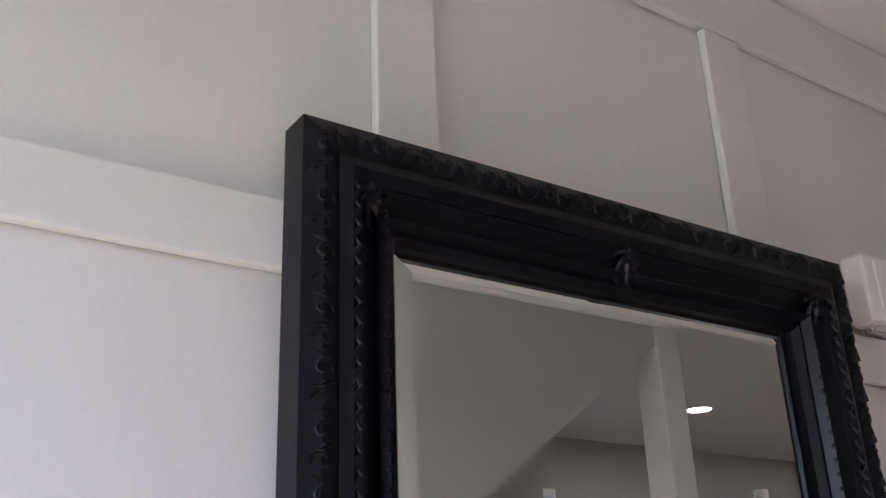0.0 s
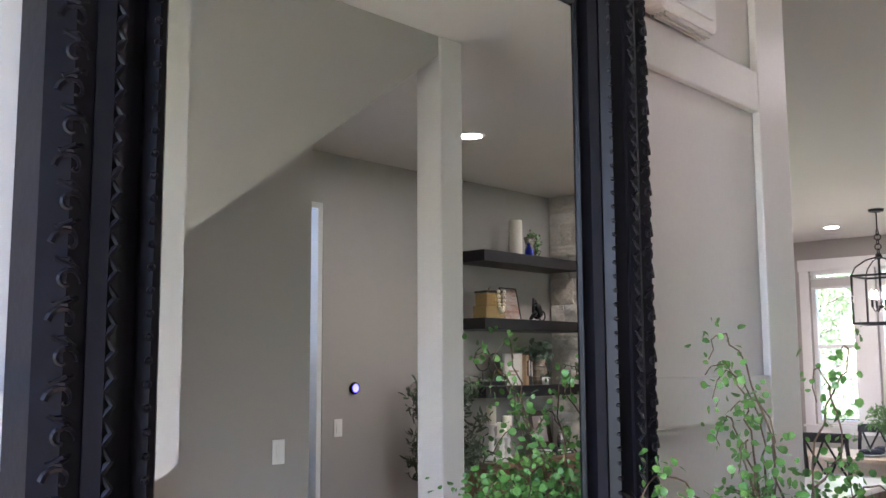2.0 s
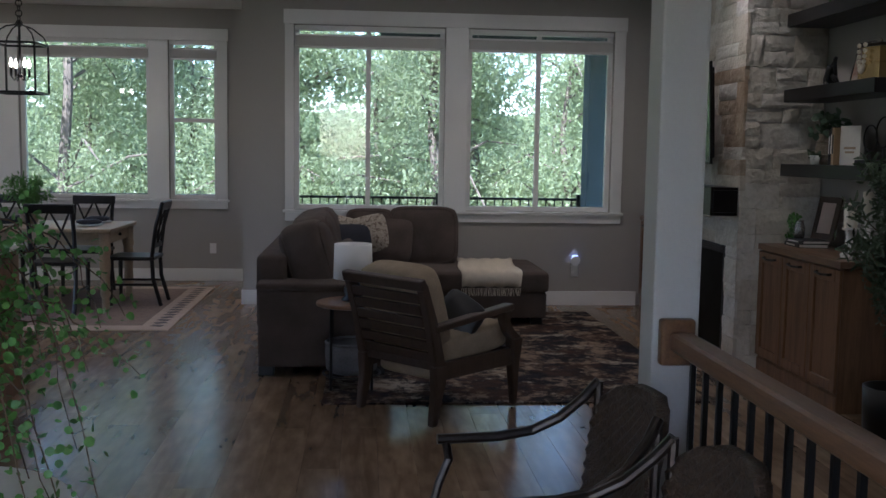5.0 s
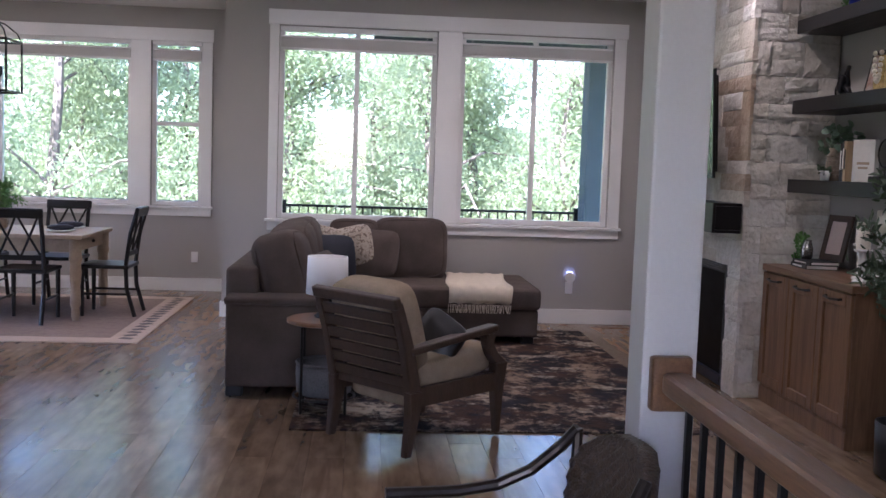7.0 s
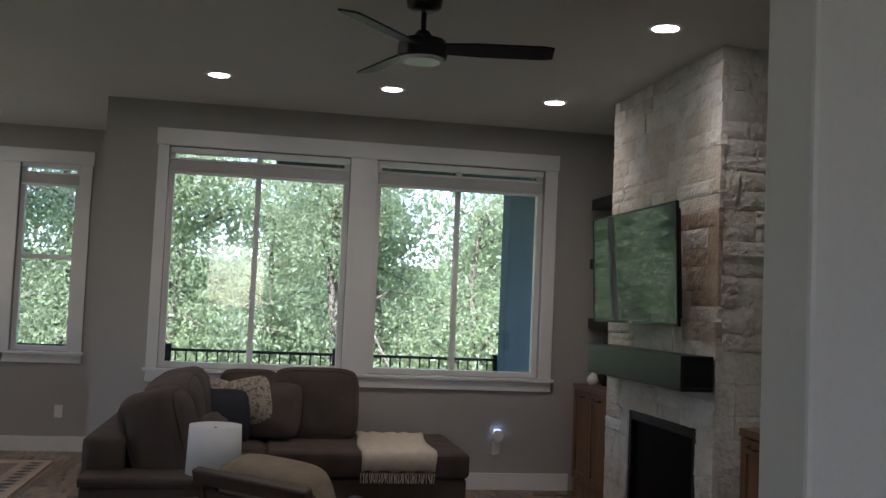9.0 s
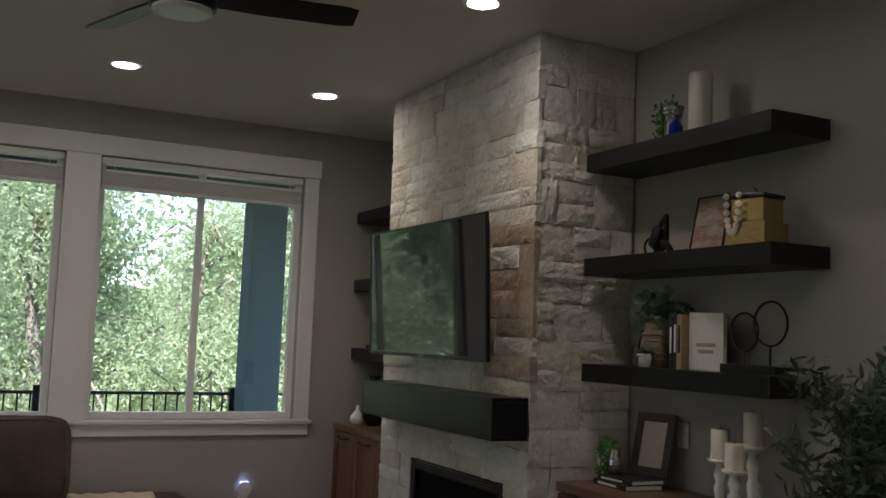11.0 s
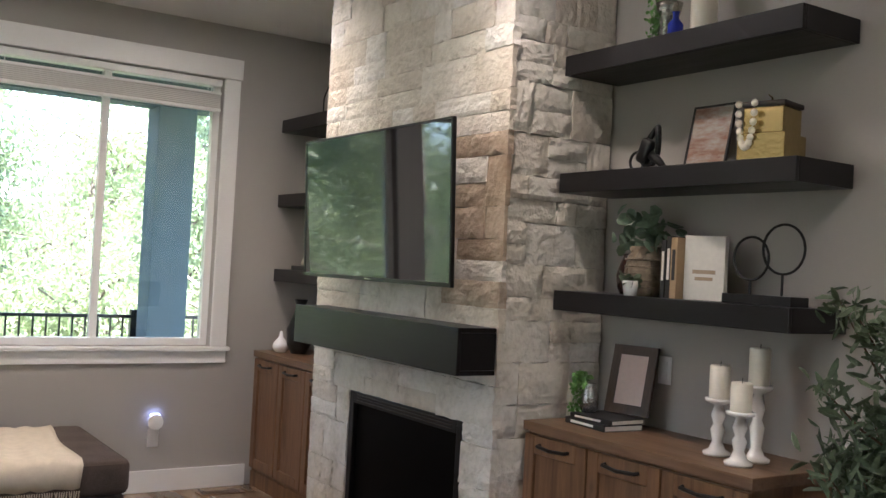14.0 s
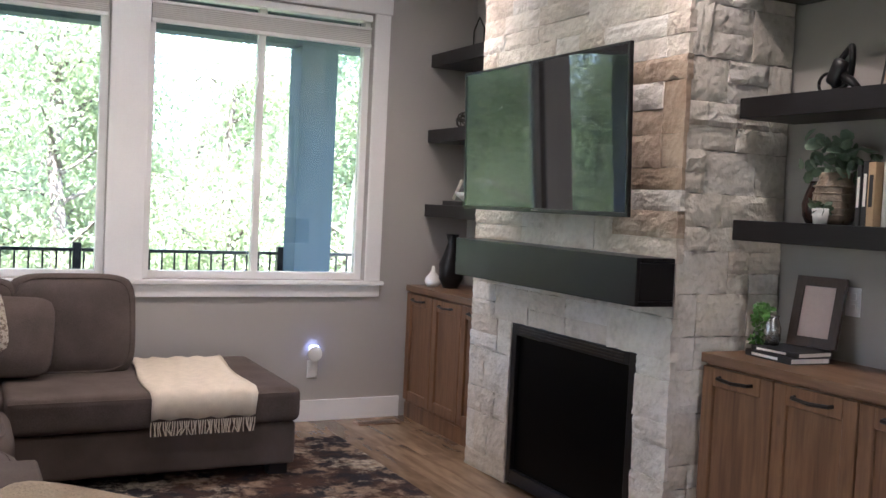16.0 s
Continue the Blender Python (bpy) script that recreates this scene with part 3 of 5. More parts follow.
for x, y in ((-3.46, -3.09), (-1.03, -3.13), (-3.46, -5.11), (-1.03, -5.11), (-5.51, -1.04), (-5.47, 0.63), (-7.08, 0.69), (-7.1, -1.04)):
    can_light(x, y, 3.5 if x > -2 and y > -4 else 2.0)


# ---- fireplace ----
fire = thing("fireplace", "floor-to-ceiling split limestone chimney breast with black gas firebox", "fireplace")
part("core", wall_with_holes("x", -0.555, -0.002, -2.885, -1.262, 0.0, C - 0.001, [(-2.70, -1.66, 0.0, 0.86)]), M_MORTAR, fire)
bm = bmesh.new()
for q in ((-0.590, -0.55, -2.70, -2.655, 0.02, 0.86), (-0.590, -0.55, -1.705, -1.66, 0.02, 0.86), (-0.590, -0.55, -2.655, -1.705, 0.80, 0.86), (-0.590, -0.55, -2.655, -1.705, 0.02, 0.09)):
    add_box(bm, *q, 0.004)
part("firebox_frame", bm, M_BLACK, fire)
part("firebox_glass", box(-0.566, -0.560, -2.655, -1.705, 0.09, 0.80), M_FIREGLASS, fire, "dark reflective firebox glass")
part("firebox_back", box(-0.12, -0.10, -2.698, -1.662, 0.0, 0.858), M_BLACK, fire)
bm = bmesh.new()
for i, z in enumerate((0.815, 0.83, 0.845)):
    add_box(bm, -0.595, -0.591, -2.62, -1.74, z - 0.004, z + 0.003)
part("louvre", bm, M_BRONZE, fire)
mantel = thing("mantel_shelf", "thick black-stained box beam mantel shelf", "shelf")
part("front_board", box(-0.806, -0.786, -2.945, -1.392, 1.092, 1.288, 0.003), M_BLACKWOOD, mantel)
part("top_board", box(-0.785, -0.612, -2.945, -1.392, 1.268, 1.288, 0.003), M_BLACKWOOD, mantel)
part("bottom_board", box(-0.785, -0.612, -2.945, -1.392, 1.092, 1.112, 0.003), M_BLACKWOOD, mantel)
for y in (-2.945, -1.412):
    part("end_board", box(-0.785, -0.612, y, y + 0.02, 1.113, 1.267, 0.003), M_BLACKWOOD, mantel)
tv = thing("television", "black flat screen television on stone chimney breast", "television", pose(-0.785, -2.12, 1.806, 0, -2.5, 0))
part("screen", box(-0.006, -0.002, -0.695, 0.695, -0.342, 0.346), M_SCREEN, tv, "glossy dark screen")
bm = bmesh.new()
for q in ((-0.709, -0.694, -0.36, 0.356), (0.694, 0.709, -0.36, 0.356), (-0.694, 0.694, 0.345, 0.356), (-0.694, 0.694, -0.36, -0.341)):
    add_box(bm, -0.010, 0.010, *q, 0.002, 1)
part("bezel", bm, M_BLACK, tv)
part("back_case", box(0.0, 0.045, -0.66, 0.66, -0.32, 0.32, 0.012), M_BLACK, tv)
part("wall_bracket", box(0.045, 0.20, -0.2, 0.2, -0.15, 0.15), M_BLACK, tv)
part("maker_mark", box(-0.0115, -0.0102, -0.03, 0.03, -0.353, -0.347), M_SILVER, tv)


def floating_shelf(x0, y0, y1, z, group):
    s = thing("floating_shelf", "thick black-stained floating wall shelf beside stone chimney", "shelf", None, group)
    part("front_board", box(x0, x0 + 0.018, y0, y1, z - 0.085, z, 0.003), M_BLACKWOOD, s)
    part("top_board", box(x0 + 0.019, -0.002, y0 + 0.019, y1 - 0.019, z - 0.018, z, 0.002), M_BLACKWOOD, s)
    part("bottom_board", box(x0 + 0.019, -0.002, y0 + 0.019, y1 - 0.019, z - 0.085, z - 0.067, 0.002), M_BLACKWOOD, s)
    for y in (y0, y1 - 0.018):
        part("end_board", box(x0 + 0.019, -0.002, y, y + 0.018, z - 0.085, z, 0.002), M_BLACKWOOD, s)


for z in (2.472, 1.963, 1.457):
    floating_shelf(-0.318, -4.15, -2.945, z, "floating shelves by the cabinet")
    floating_shelf(-0.335, -1.205, -0.003, z, "floating shelves by the window")


def cabinet(name, y0, y1, doors, label):
    c = thing(name, label, "cabinet")
    part("body", box(-0.425, -0.004, y0 + 0.004, y1 - 0.004, 0.0, 0.862, 0.003), M_CAB, c)
    part("base", box(-0.432, -0.426, y0 + 0.002, y1 - 0.002, 0.0, 0.10, 0.002), M_CAB, c)
    part("worktop", box(-0.455, -0.003, y0 - 0.015, y1, 0.864, 0.905, 0.004), M_TOP, c)
    step = (y1 - y0) / doors
    for i in range(doors):
        a, b = y0 + i * step + 0.004, y0 + (i + 1) * step - 0.004
        bm = bmesh.new()
        add_box(bm, -0.432, -0.4255, a + 0.06, b - 0.06, 0.185, 0.775)
        for q in ((a, a + 0.062, 0.125, 0.852), (b - 0.062, b, 0.125, 0.852), (a + 0.062, b - 0.062, 0.775, 0.852), (a + 0.062, b - 0.062, 0.125, 0.187)):
            add_box(bm, -0.446, -0.4255, *q, 0.003, 1)
        d = part("door", bm, M_CAB, c)
        m = (a + b) / 2
        pts = [(-0.446, m - 0.088, 0.815), (-0.466, m - 0.084, 0.813), (-0.474, m, 0.808), (-0.466, m + 0.084, 0.813), (-0.446, m + 0.088, 0.815)]
        part("handle", tube(pts, 0.0075, 8), M_BLACK, d, "black bar pull")


cabinet("base_cabinet", -4.13, -2.955, 3, "stained knotty alder base cabinet with shaker doors")
cabinet("base_cabinet", -1.205, -0.02, 3, "stained knotty alder base cabinet beside window wall")


# ---- sofa ----
sofa = thing("sectional_sofa", "grey-brown chenille sectional sofa with chaise end", "sofa")
def sp(name, bm, label=""):
    return part(name, bm, M_SOFA, sofa, label, True)
def piped(kind, sx, sy, sz, at, turn=None, puff=0.5):
    """A plump cushion with wrinkles and a piped seam along both rims of its thin side."""
    c = part(kind, cushion(sx, sy, sz, at, turn, puff, 13), M_SOFA, sofa, "", True)
    size = (sx, sy, sz)
    thin = size.index(min(size))
    u, w = [k for k in range(3) if k != thin]
    m = Matrix.Translation(at) @ (turn if turn is not None else Matrix())
    for side in (-1, 1):
        pts = []
        for k in range(49):
            a = 2 * math.pi * k / 48
            ca, sa = math.cos(a), math.sin(a)
            p = [0, 0, 0]
            p[u] = math.copysign(abs(ca) ** 0.4, ca) * size[u] * 0.447
            p[w] = math.copysign(abs(sa) ** 0.4, sa) * size[w] * 0.447
            p[thin] = side * size[thin] * 0.44 * (1 - 0.35 * puff * 0.9)
            pts.append(m @ Vector(p))
        part("piping", tube(pts, 0.006, 5), M_SOFA, c)
    return c


sp("base", box(-3.90, -3.02, -2.86, -0.16, 0.07, 0.29, 0.02))
sp("base", box(-3.02, -1.60, -1.20, -0.16, 0.07, 0.295, 0.025, 3))
sp("arm", box(-3.89, -3.0, -3.13, -2.865, 0.07, 0.585, 0.02, 3))
sp("arm_cap", box(-3.90, -2.99, -3.145, -2.86, 0.587, 0.628, 0.018, 3))
part("piping", tube([(-3.895, -3.14, 0.588), (-2.995, -3.14, 0.588)], 0.006, 6), M_SOFA, sofa)
sp("back", box(-3.92, -3.72, -2.93, -0.16, 0.29, 0.79, 0.04, 3))
sp("back", box(-3.72, -2.42, -0.34, -0.15, 0.29, 0.79, 0.04, 3))
for y0, y1 in ((-2.85, -2.04), (-2.02, -1.25)):
    piped("seat_cushion", 0.74, y1 - y0 + 0.03, 0.21, (-3.36, (y0 + y1) / 2, 0.385), None, 0.3)
piped("seat_cushion", 0.74, 0.90, 0.21, (-3.36, -0.79, 0.385), None, 0.3)
sp("chaise_cushion", box(-3.0, -1.585, -1.235, -0.17, 0.297, 0.478, 0.05, 4))
part("piping", tube([(-2.99, -1.228, 0.452), (-1.63, -1.228, 0.452), (-1.593, -1.19, 0.452), (-1.593, -0.2, 0.452)], 0.006, 6), M_SOFA, sofa)
for k, (y, tip) in enumerate(((-2.47, -16), (-1.66, -12), (-0.88, -10))):
    piped("back_cushion", 0.36, 0.84, 0.56, (-3.57, y, 0.715), Matrix.Rotation(radians(tip), 4, "Y") @ Matrix.Rotation(radians((-4, 3, -2)[k]), 4, "X"), 0.55)
piped("back_cushion", 0.46, 0.28, 0.54, (-3.14, -0.46, 0.70), Matrix.Rotation(radians(-8), 4, "X"), 0.5)
piped("back_cushion", 0.66, 0.27, 0.56, (-2.645, -0.46, 0.715), Matrix.Rotation(radians(-9), 4, "X"), 0.4)
for x, y in ((-3.84, -3.04), (-3.1, -3.04), (-3.84, -0.25), (-1.68, -1.13), (-1.68, -0.25)):
    part("foot", box(x - 0.05, x + 0.05, y - 0.04, y + 0.04, 0.0, 0.07, 0.006), M_BLACK, sofa)


def pillow(label, m, material, s=0.44, group="sofa pillows"):
    p = link("throw_pillow", cushion(s, s, 0.15, (0, 0, 0), None, 1.6), material, None, "", True)
    p.matrix_world = m
    tagged(p, label, "pillow", group)


M_KNIT = two_tone("patterned_knit", (0.50, 0.44, 0.36), (0.18, 0.14, 0.11), 40, 0.9, 0.5, 0.55)
pillow("cream patterned knit throw pillow on sofa", pose(-3.43, -0.68, 0.745, 70, 12, 12), M_KNIT, 0.36)
pillow("cream patterned knit throw pillow on sofa", pose(-3.15, -0.68, 0.745, 70, -14, -8), M_KNIT, 0.36)
pillow("grey velvet throw pillow leaning on sofa back", pose(-2.96, -0.68, 0.69, 66, 0, -12), M_SOFA, 0.42)
pillow("dark navy throw pillow on sofa", pose(-3.32, -0.86, 0.66, 66, 0, 14), M_NAVY, 0.40)
pillow("grey throw pillow in sofa corner", pose(-3.27, -2.45, 0.66, 68, 0, 80), M_SOFA, 0.42)

throw = thing("throw_blanket", "cream woven throw with fringe over chaise", "blanket")
bm = bmesh.new()
W, N = 0.52, 14
rows = []
for i in range(20):
    s = i / 19 * 1.08
    y, z = (-0.26 - s, 0.487) if s < 0.94 else (-1.25 + 0.02 * math.sin(s * 9), 0.487 - (s - 0.94) * 1.0)
    if s >= 0.86:
        y = min(y, -1.12 - 0.14 * min(1, (s - 0.86) / 0.08))
    rows.append([bm.verts.new((-2.36 + W * k / N + 0.05 * (1 - s) + 0.012 * math.sin(s * 7 + k), y, z + 0.006 * math.sin(k * 1.9 + s * 5) + 0.006)) for k in range(N + 1)])
for a, b in zip(rows, rows[1:]):
    for k in range(N):
        bm.faces.new((a[k], b[k], b[k + 1], a[k + 1]))
cl = part("cloth", bm, M_THROW, throw, "", True)
sol = cl.modifiers.new("thick", "SOLIDIFY")
sol.thickness = 0.012
bm = bmesh.new()
rng = np.random.default_rng(4)
for k in range(46):
    x = -2.355 + 0.512 * k / 45
    add_tube(bm, [(x, -1.268, 0.345), (x + rng.normal(0, 0.004), -1.272, 0.31), (x + rng.normal(0, 0.008), -1.27, 0.275)], 0.0035, 4)
part("fringe", bm, M_THROW, throw)

# ---- rugs ----
rug = tagged(link("area_rug", box(-3.44, -1.08, -3.85, -0.46, 0.001, 0.012, 0.003), M_RUG), "dark distressed rug with tan patches under armchair", "rug")
drug = thing("dining_rug", "dusty pink woven rug with cream border under table", "rug")
part("field", box(-7.75, -5.05, -1.25, 0.95, 0.004, 0.013), M_DRUG, drug)
bm = bmesh.new()
for q in ((-7.9, -7.752, -1.45, 1.12), (-5.048, -4.80, -1.45, 1.12), (-7.75, -5.05, -1.45, -1.252), (-7.75, -5.05, 0.952, 1.12)):
    add_box(bm, q[0], q[1], q[2], q[3], 0.003, 0.012)
part("border", bm, M_DRUGB, drug)
for i in range(17):
    part("motif", box(-4.97, -4.87, -1.30 + i * 0.14, -1.23 + i * 0.14, 0.0125, 0.014, 0, 2, Matrix.Rotation(radians(35 if i % 2 else -20), 4, "Z")), M_CHAIRWOOD, drug)


# ---- armchair ----
def limb(bm, sections):
    """A bar of rectangular section through rows of (x, y, z, half depth, half width)."""
    rows2 = [[bm.verts.new((x + a * p, y + b * q, z)) for p, q in ((-1, -1), (1, -1), (1, 1), (-1, 1))] for x, y, z, a, b in sections]
    for p, q in zip(rows2, rows2[1:]):
        for i in range(4):
            bm.faces.new((p[i], p[(i + 1) % 4], q[(i + 1) % 4], q[i]))
    bm.faces.new(rows2[0][::-1]), bm.faces.new(rows2[-1])
    bmesh.ops.recalc_face_normals(bm, faces=bm.faces)
    bmesh.ops.bevel(bm, geom=bm.edges[:], offset=0.005, segments=2, affect="EDGES")
    return bm


arm = thing("armchair", "weathered wood armchair with cream boucle cushions", "armchair", pose(-2.745, -3.90, 0.013, 0, 0, 43))
LEAN = Matrix.Rotation(radians(-17), 4, "Y")
for y in (-0.285, 0.285):
    part("rear_leg", limb(bmesh.new(), [(-0.37, y, 0.0, 0.022, 0.020), (-0.335, y, 0.20, 0.034, 0.026), (-0.33, y, 0.33, 0.045, 0.028)]), M_CHAIRWOOD, arm)
    part("back_post", limb(bmesh.new(), [(-0.335, y, 0.331, 0.040, 0.026), (-0.39, y, 0.56, 0.034, 0.026), (-0.47, y, 0.79, 0.026, 0.024)]), M_CHAIRWOOD, arm)
    part("front_leg", limb(bmesh.new(), [(0.335, y, 0.0, 0.018, 0.018), (0.325, y, 0.22, 0.032, 0.026), (0.33, y, 0.33, 0.042, 0.030), (0.335, y, 0.40, 0.048, 0.032)]), M_CHAIRWOOD, arm)
    part("arm_bracket", limb(bmesh.new(), [(0.325, y, 0.401, 0.044, 0.030), (0.27, y, 0.45, 0.034, 0.028), (0.235, y, 0.51, 0.030, 0.026), (0.245, y, 0.568, 0.040, 0.028)]), M_CHAIRWOOD, arm)
    part("armrest", box(-0.38, 0.29, y - 0.036, y + 0.036, 0.545, 0.583, 0.012, 3, Matrix.Rotation(radians(-5), 4, "Y")), M_CHAIRWOOD, arm)
    part("side_rail", box(-0.30, 0.30, y - 0.018, y + 0.018, 0.245, 0.345, 0.006), M_CHAIRWOOD, arm)
for i in range(6):
    z = 0.375 + i * 0.066
    x = -0.348 - (z - 0.33) * 0.29
    part("back_slat", box(x - 0.009, x + 0.009, -0.258, 0.258, z - 0.027, z + 0.027, 0.004, 2, LEAN), M_CHAIRWOOD, arm)
part("top_rail", box(-0.50, -0.455, -0.312, 0.312, 0.755, 0.815, 0.012, 3, LEAN), M_CHAIRWOOD, arm)
part("front_rail", box(0.30, 0.335, -0.255, 0.255, 0.245, 0.345, 0.006), M_CHAIRWOOD, arm)
part("rear_rail", box(-0.35, -0.318, -0.255, 0.255, 0.30, 0.345, 0.006), M_CHAIRWOOD, arm)
part("seat_cushion", cushion(0.70, 0.54, 0.20, (0.005, 0, 0.40), Matrix.Rotation(radians(-4), 4, "Y"), 0.35, 11), M_CREAM, arm, "cream boucle seat cushion", True)
part("under_seat", cushion(0.60, 0.50, 0.10, (-0.01, 0, 0.265), None, 0.3, 6), M_CREAM, arm, "", True)
part("back_cushion", cushion(0.23, 0.53, 0.52, (-0.305, 0, 0.615), LEAN, 0.6, 11), M_CREAM, arm, "cream boucle back cushion", True)
pillow("black leather throw pillow on armchair", pose(-2.66, -4.00, 0.545, 64, 24, -46), M_BLACKLEATHER, 0.29, "armchair pillow")

# ---- side table with lamp ----
st = thing("side_table", "round dark wood side table on thin metal legs", "side table", Matrix.Translation((-3.27, -3.42, 0)))
part("tabletop", lathe([(0.21, 0.53), (0.225, 0.535), (0.225, 0.552), (0.215, 0.557)], 32), M_RAILWOOD, st)
for i in range(4):
    a = math.pi * (0.25 + i / 2)
    part("leg", tube([(0.18 * math.cos(a), 0.18 * math.sin(a), 0.013), (0.18 * math.cos(a), 0.18 * math.sin(a), 0.53)], 0.009, 8), M_BLACK, st)
part("lower_ring", ring((0, 0, 0.10), 0.18, 0.007, "z"), M_BLACK, st)
bk = thing("storage_basket", "grey woven basket under side table", "basket", Matrix.Translation((-3.27, -3.42, 0.107)))
part("bowl", lathe([(0.13, 0.0), (0.16, 0.02), (0.168, 0.12), (0.165, 0.19), (0.155, 0.19), (0.15, 0.03)], 28), M_BASKET, bk, "", True)
part("rim", ring((0, 0, 0.19), 0.162, 0.009, "z"), M_BASKET, bk)
lamp = thing("table_lamp", "table lamp with white drum shade and dark base", "lamp", Matrix.Translation((-3.265, -3.38, 0.557)))
part("base", lathe([(0.07, 0), (0.075, 0.01), (0.05, 0.03), (0.06, 0.07), (0.04, 0.11), (0.012, 0.13), (0.010, 0.22)], 24), M_BLACK, lamp, "", True)
part("shade", lathe([(0.125, 0.14), (0.118, 0.36), (0.114, 0.36), (0.121, 0.14)], 32), M_SHADE, lamp, "", True)
part("finial", lathe([(0.012, 0.22), (0.006, 0.30), (0.012, 0.33), (0.004, 0.35)], 12), M_BLACK, lamp)


# ---- dining ----
tb = thing("dining_table", "distressed pale wood farmhouse table with turned legs", "table", Matrix.Translation((-6.37, -0.03, 0.013)))
for i in range(6):
    part("top_board", box(-0.90, 0.90, -0.52 + i * 0.1735, -0.3475 + i * 0.1735 - 0.001, 0.715, 0.75, 0.004, 1), M_TABLE, tb)
bm = bmesh.new()
for q in ((-0.80, 0.80, -0.46, -0.435), (-0.80, 0.80, 0.435, 0.46), (-0.84, -0.815, -0.42, 0.42), (0.815, 0.84, -0.42, 0.42)):
    add_box(bm, *q, 0.60, 0.714, 0.003, 1)
part("apron", bm, M_TABLE, tb)
part("drawer_knob", lathe([(0.008, 0), (0.018, 0.012), (0.006, 0.03)], 12, (0.86, 0, 0.65)), M_BLACK, tb)
for x in (-0.83, 0.83):
    for y in (-0.45, 0.45):
        part("leg", lathe([(0.028, 0.0), (0.036, 0.05), (0.032, 0.11), (0.046, 0.14), (0.040, 0.30), (0.052, 0.42), (0.044, 0.50), (0.056, 0.53), (0.056, 0.56), (0.05, 0.57), (0.052, 0.712)], 18, (x, y, 0)), M_TABLE, tb, "", True)


def dining_chair():
    c = thing("dining_chair", "black painted wooden cross-back dining chair", "chair", None, "chairs round the table")
    part("seat", box(-0.22, 0.22, -0.22, 0.22, 0.43, 0.465, 0.014, 3), M_BLACK, c)
    for y in (-0.19, 0.19):
        part("leg", tube([(0.19, y, 0), (0.19, y, 0.44)], 0.017, 8, 0.022), M_BLACK, c)
        part("leg", tube([(-0.27, y, 0), (-0.20, y, 0.25), (-0.19, y, 0.45), (-0.23, y, 0.75), (-0.29, y, 0.96)], 0.019, 8), M_BLACK, c)
        part("stretcher", tube([(0.19, y, 0.20), (-0.21, y, 0.20)], 0.011, 8), M_BLACK, c)
    part("top_rail", box(-0.305, -0.270, -0.215, 0.215, 0.90, 0.985, 0.012, 2, Matrix.Rotation(radians(-12), 4, "Y")), M_BLACK, c)
    part("lower_rail", box(-0.215, -0.195, -0.18, 0.18, 0.54, 0.585, 0.006), M_BLACK, c)
    for s in (-1, 1):
        for k in (0, 1):
            y0 = 0.09 * (2 * k - 1)
            part("cross_slat", tube([(-0.205, y0 - s * 0.08, 0.58), (-0.245, y0, 0.74), (-0.285, y0 + s * 0.08, 0.91)], 0.010, 6), M_BLACK, c)
    return c


ch = dining_chair()
ch.matrix_world = pose(-5.37, -0.02, 0.014, 0, 0, 180)
for x, y, r in ((-5.93, -0.50, 90), (-6.72, -0.50, 92), (-5.98, 0.56, -90), (-6.75, 0.56, -88), (-7.45, -0.02, 0)):
    copy_thing(ch, pose(x, y, 0.014, 0, 0, r))
for x, y, r in ((-5.75, -0.2, 10), (-5.78, 0.22, -15), (-6.5, -0.2, 5), (-6.5, 0.22, 0)):
    ps = thing("place_setting", "dark folded napkin on plate on dining table", "tableware", pose(x, y, 0.764, 0, 0, r), "place settings")
    part("plate", lathe([(0.06, 0), (0.125, 0.012), (0.13, 0.018), (0.12, 0.015), (0.05, 0.006)], 24), M_WHITEGLAZE, ps)
    part("napkin", cushion(0.22, 0.12, 0.05, (0, 0, 0.04), Matrix.Rotation(0.4, 4, "Z"), 1.0, 5), M_NAVY, ps, "dark napkin", True)

fern = thing("potted_fern", "feathery green fern in pot on dining table", "plant", Matrix.Translation((-6.35, -0.02, 0.764)))
part("pot", lathe([(0.06, 0), (0.08, 0.02), (0.085, 0.12), (0.075, 0.12), (0.07, 0.09)], 24), M_CERAMIC, fern, "", True)
rng = np.random.default_rng(41)
bm, tips = bmesh.new(), []
for i in range(24):
    a, r, h = rng.uniform(0, 6.28), rng.uniform(0.12, 0.26), rng.uniform(0.16, 0.36)
    pts = [(math.cos(a) * r * s, math.sin(a) * r * s, 0.10 + h * math.sin(s * 2.1)) for s in (0, 0.25, 0.5, 0.75, 1)]
    add_tube(bm, pts, 0.003, 4, 0.001)
    tips += [tuple(Vector(p).lerp(Vector(q), k / 3)) for p, q in zip(pts[1:], pts[2:]) for k in range(3)]
part("stem", bm, M_LEAF, fern)
v, f = leaves(rng, tips, 0.05, 0.012, 1300, 0.3)
fo = new("foliage", leaf_mesh("foliage", v, f, M_LEAF))
fo.parent = fern
fo["kind"] = "stuff"

# pendant lantern
pd = thing("pendant_lantern", "black metal cage lantern pendant with candle bulbs", "pendant light", Matrix.Translation((-6.33, -0.22, 0)))
part("canopy", lathe([(0.02, C - 0.035), (0.065, C - 0.025), (0.07, C - 0.002)], 24), M_BLACK, pd)
part("stem", tube([(0, 0, C - 0.03), (0, 0, 2.85)], 0.006), M_BLACK, pd)
for i in range(6):
    part("chain_link", ring((0, 0, 2.83 - i * 0.045), 0.028, 0.005, "xy"[i % 2], 16), M_BLACK, pd)
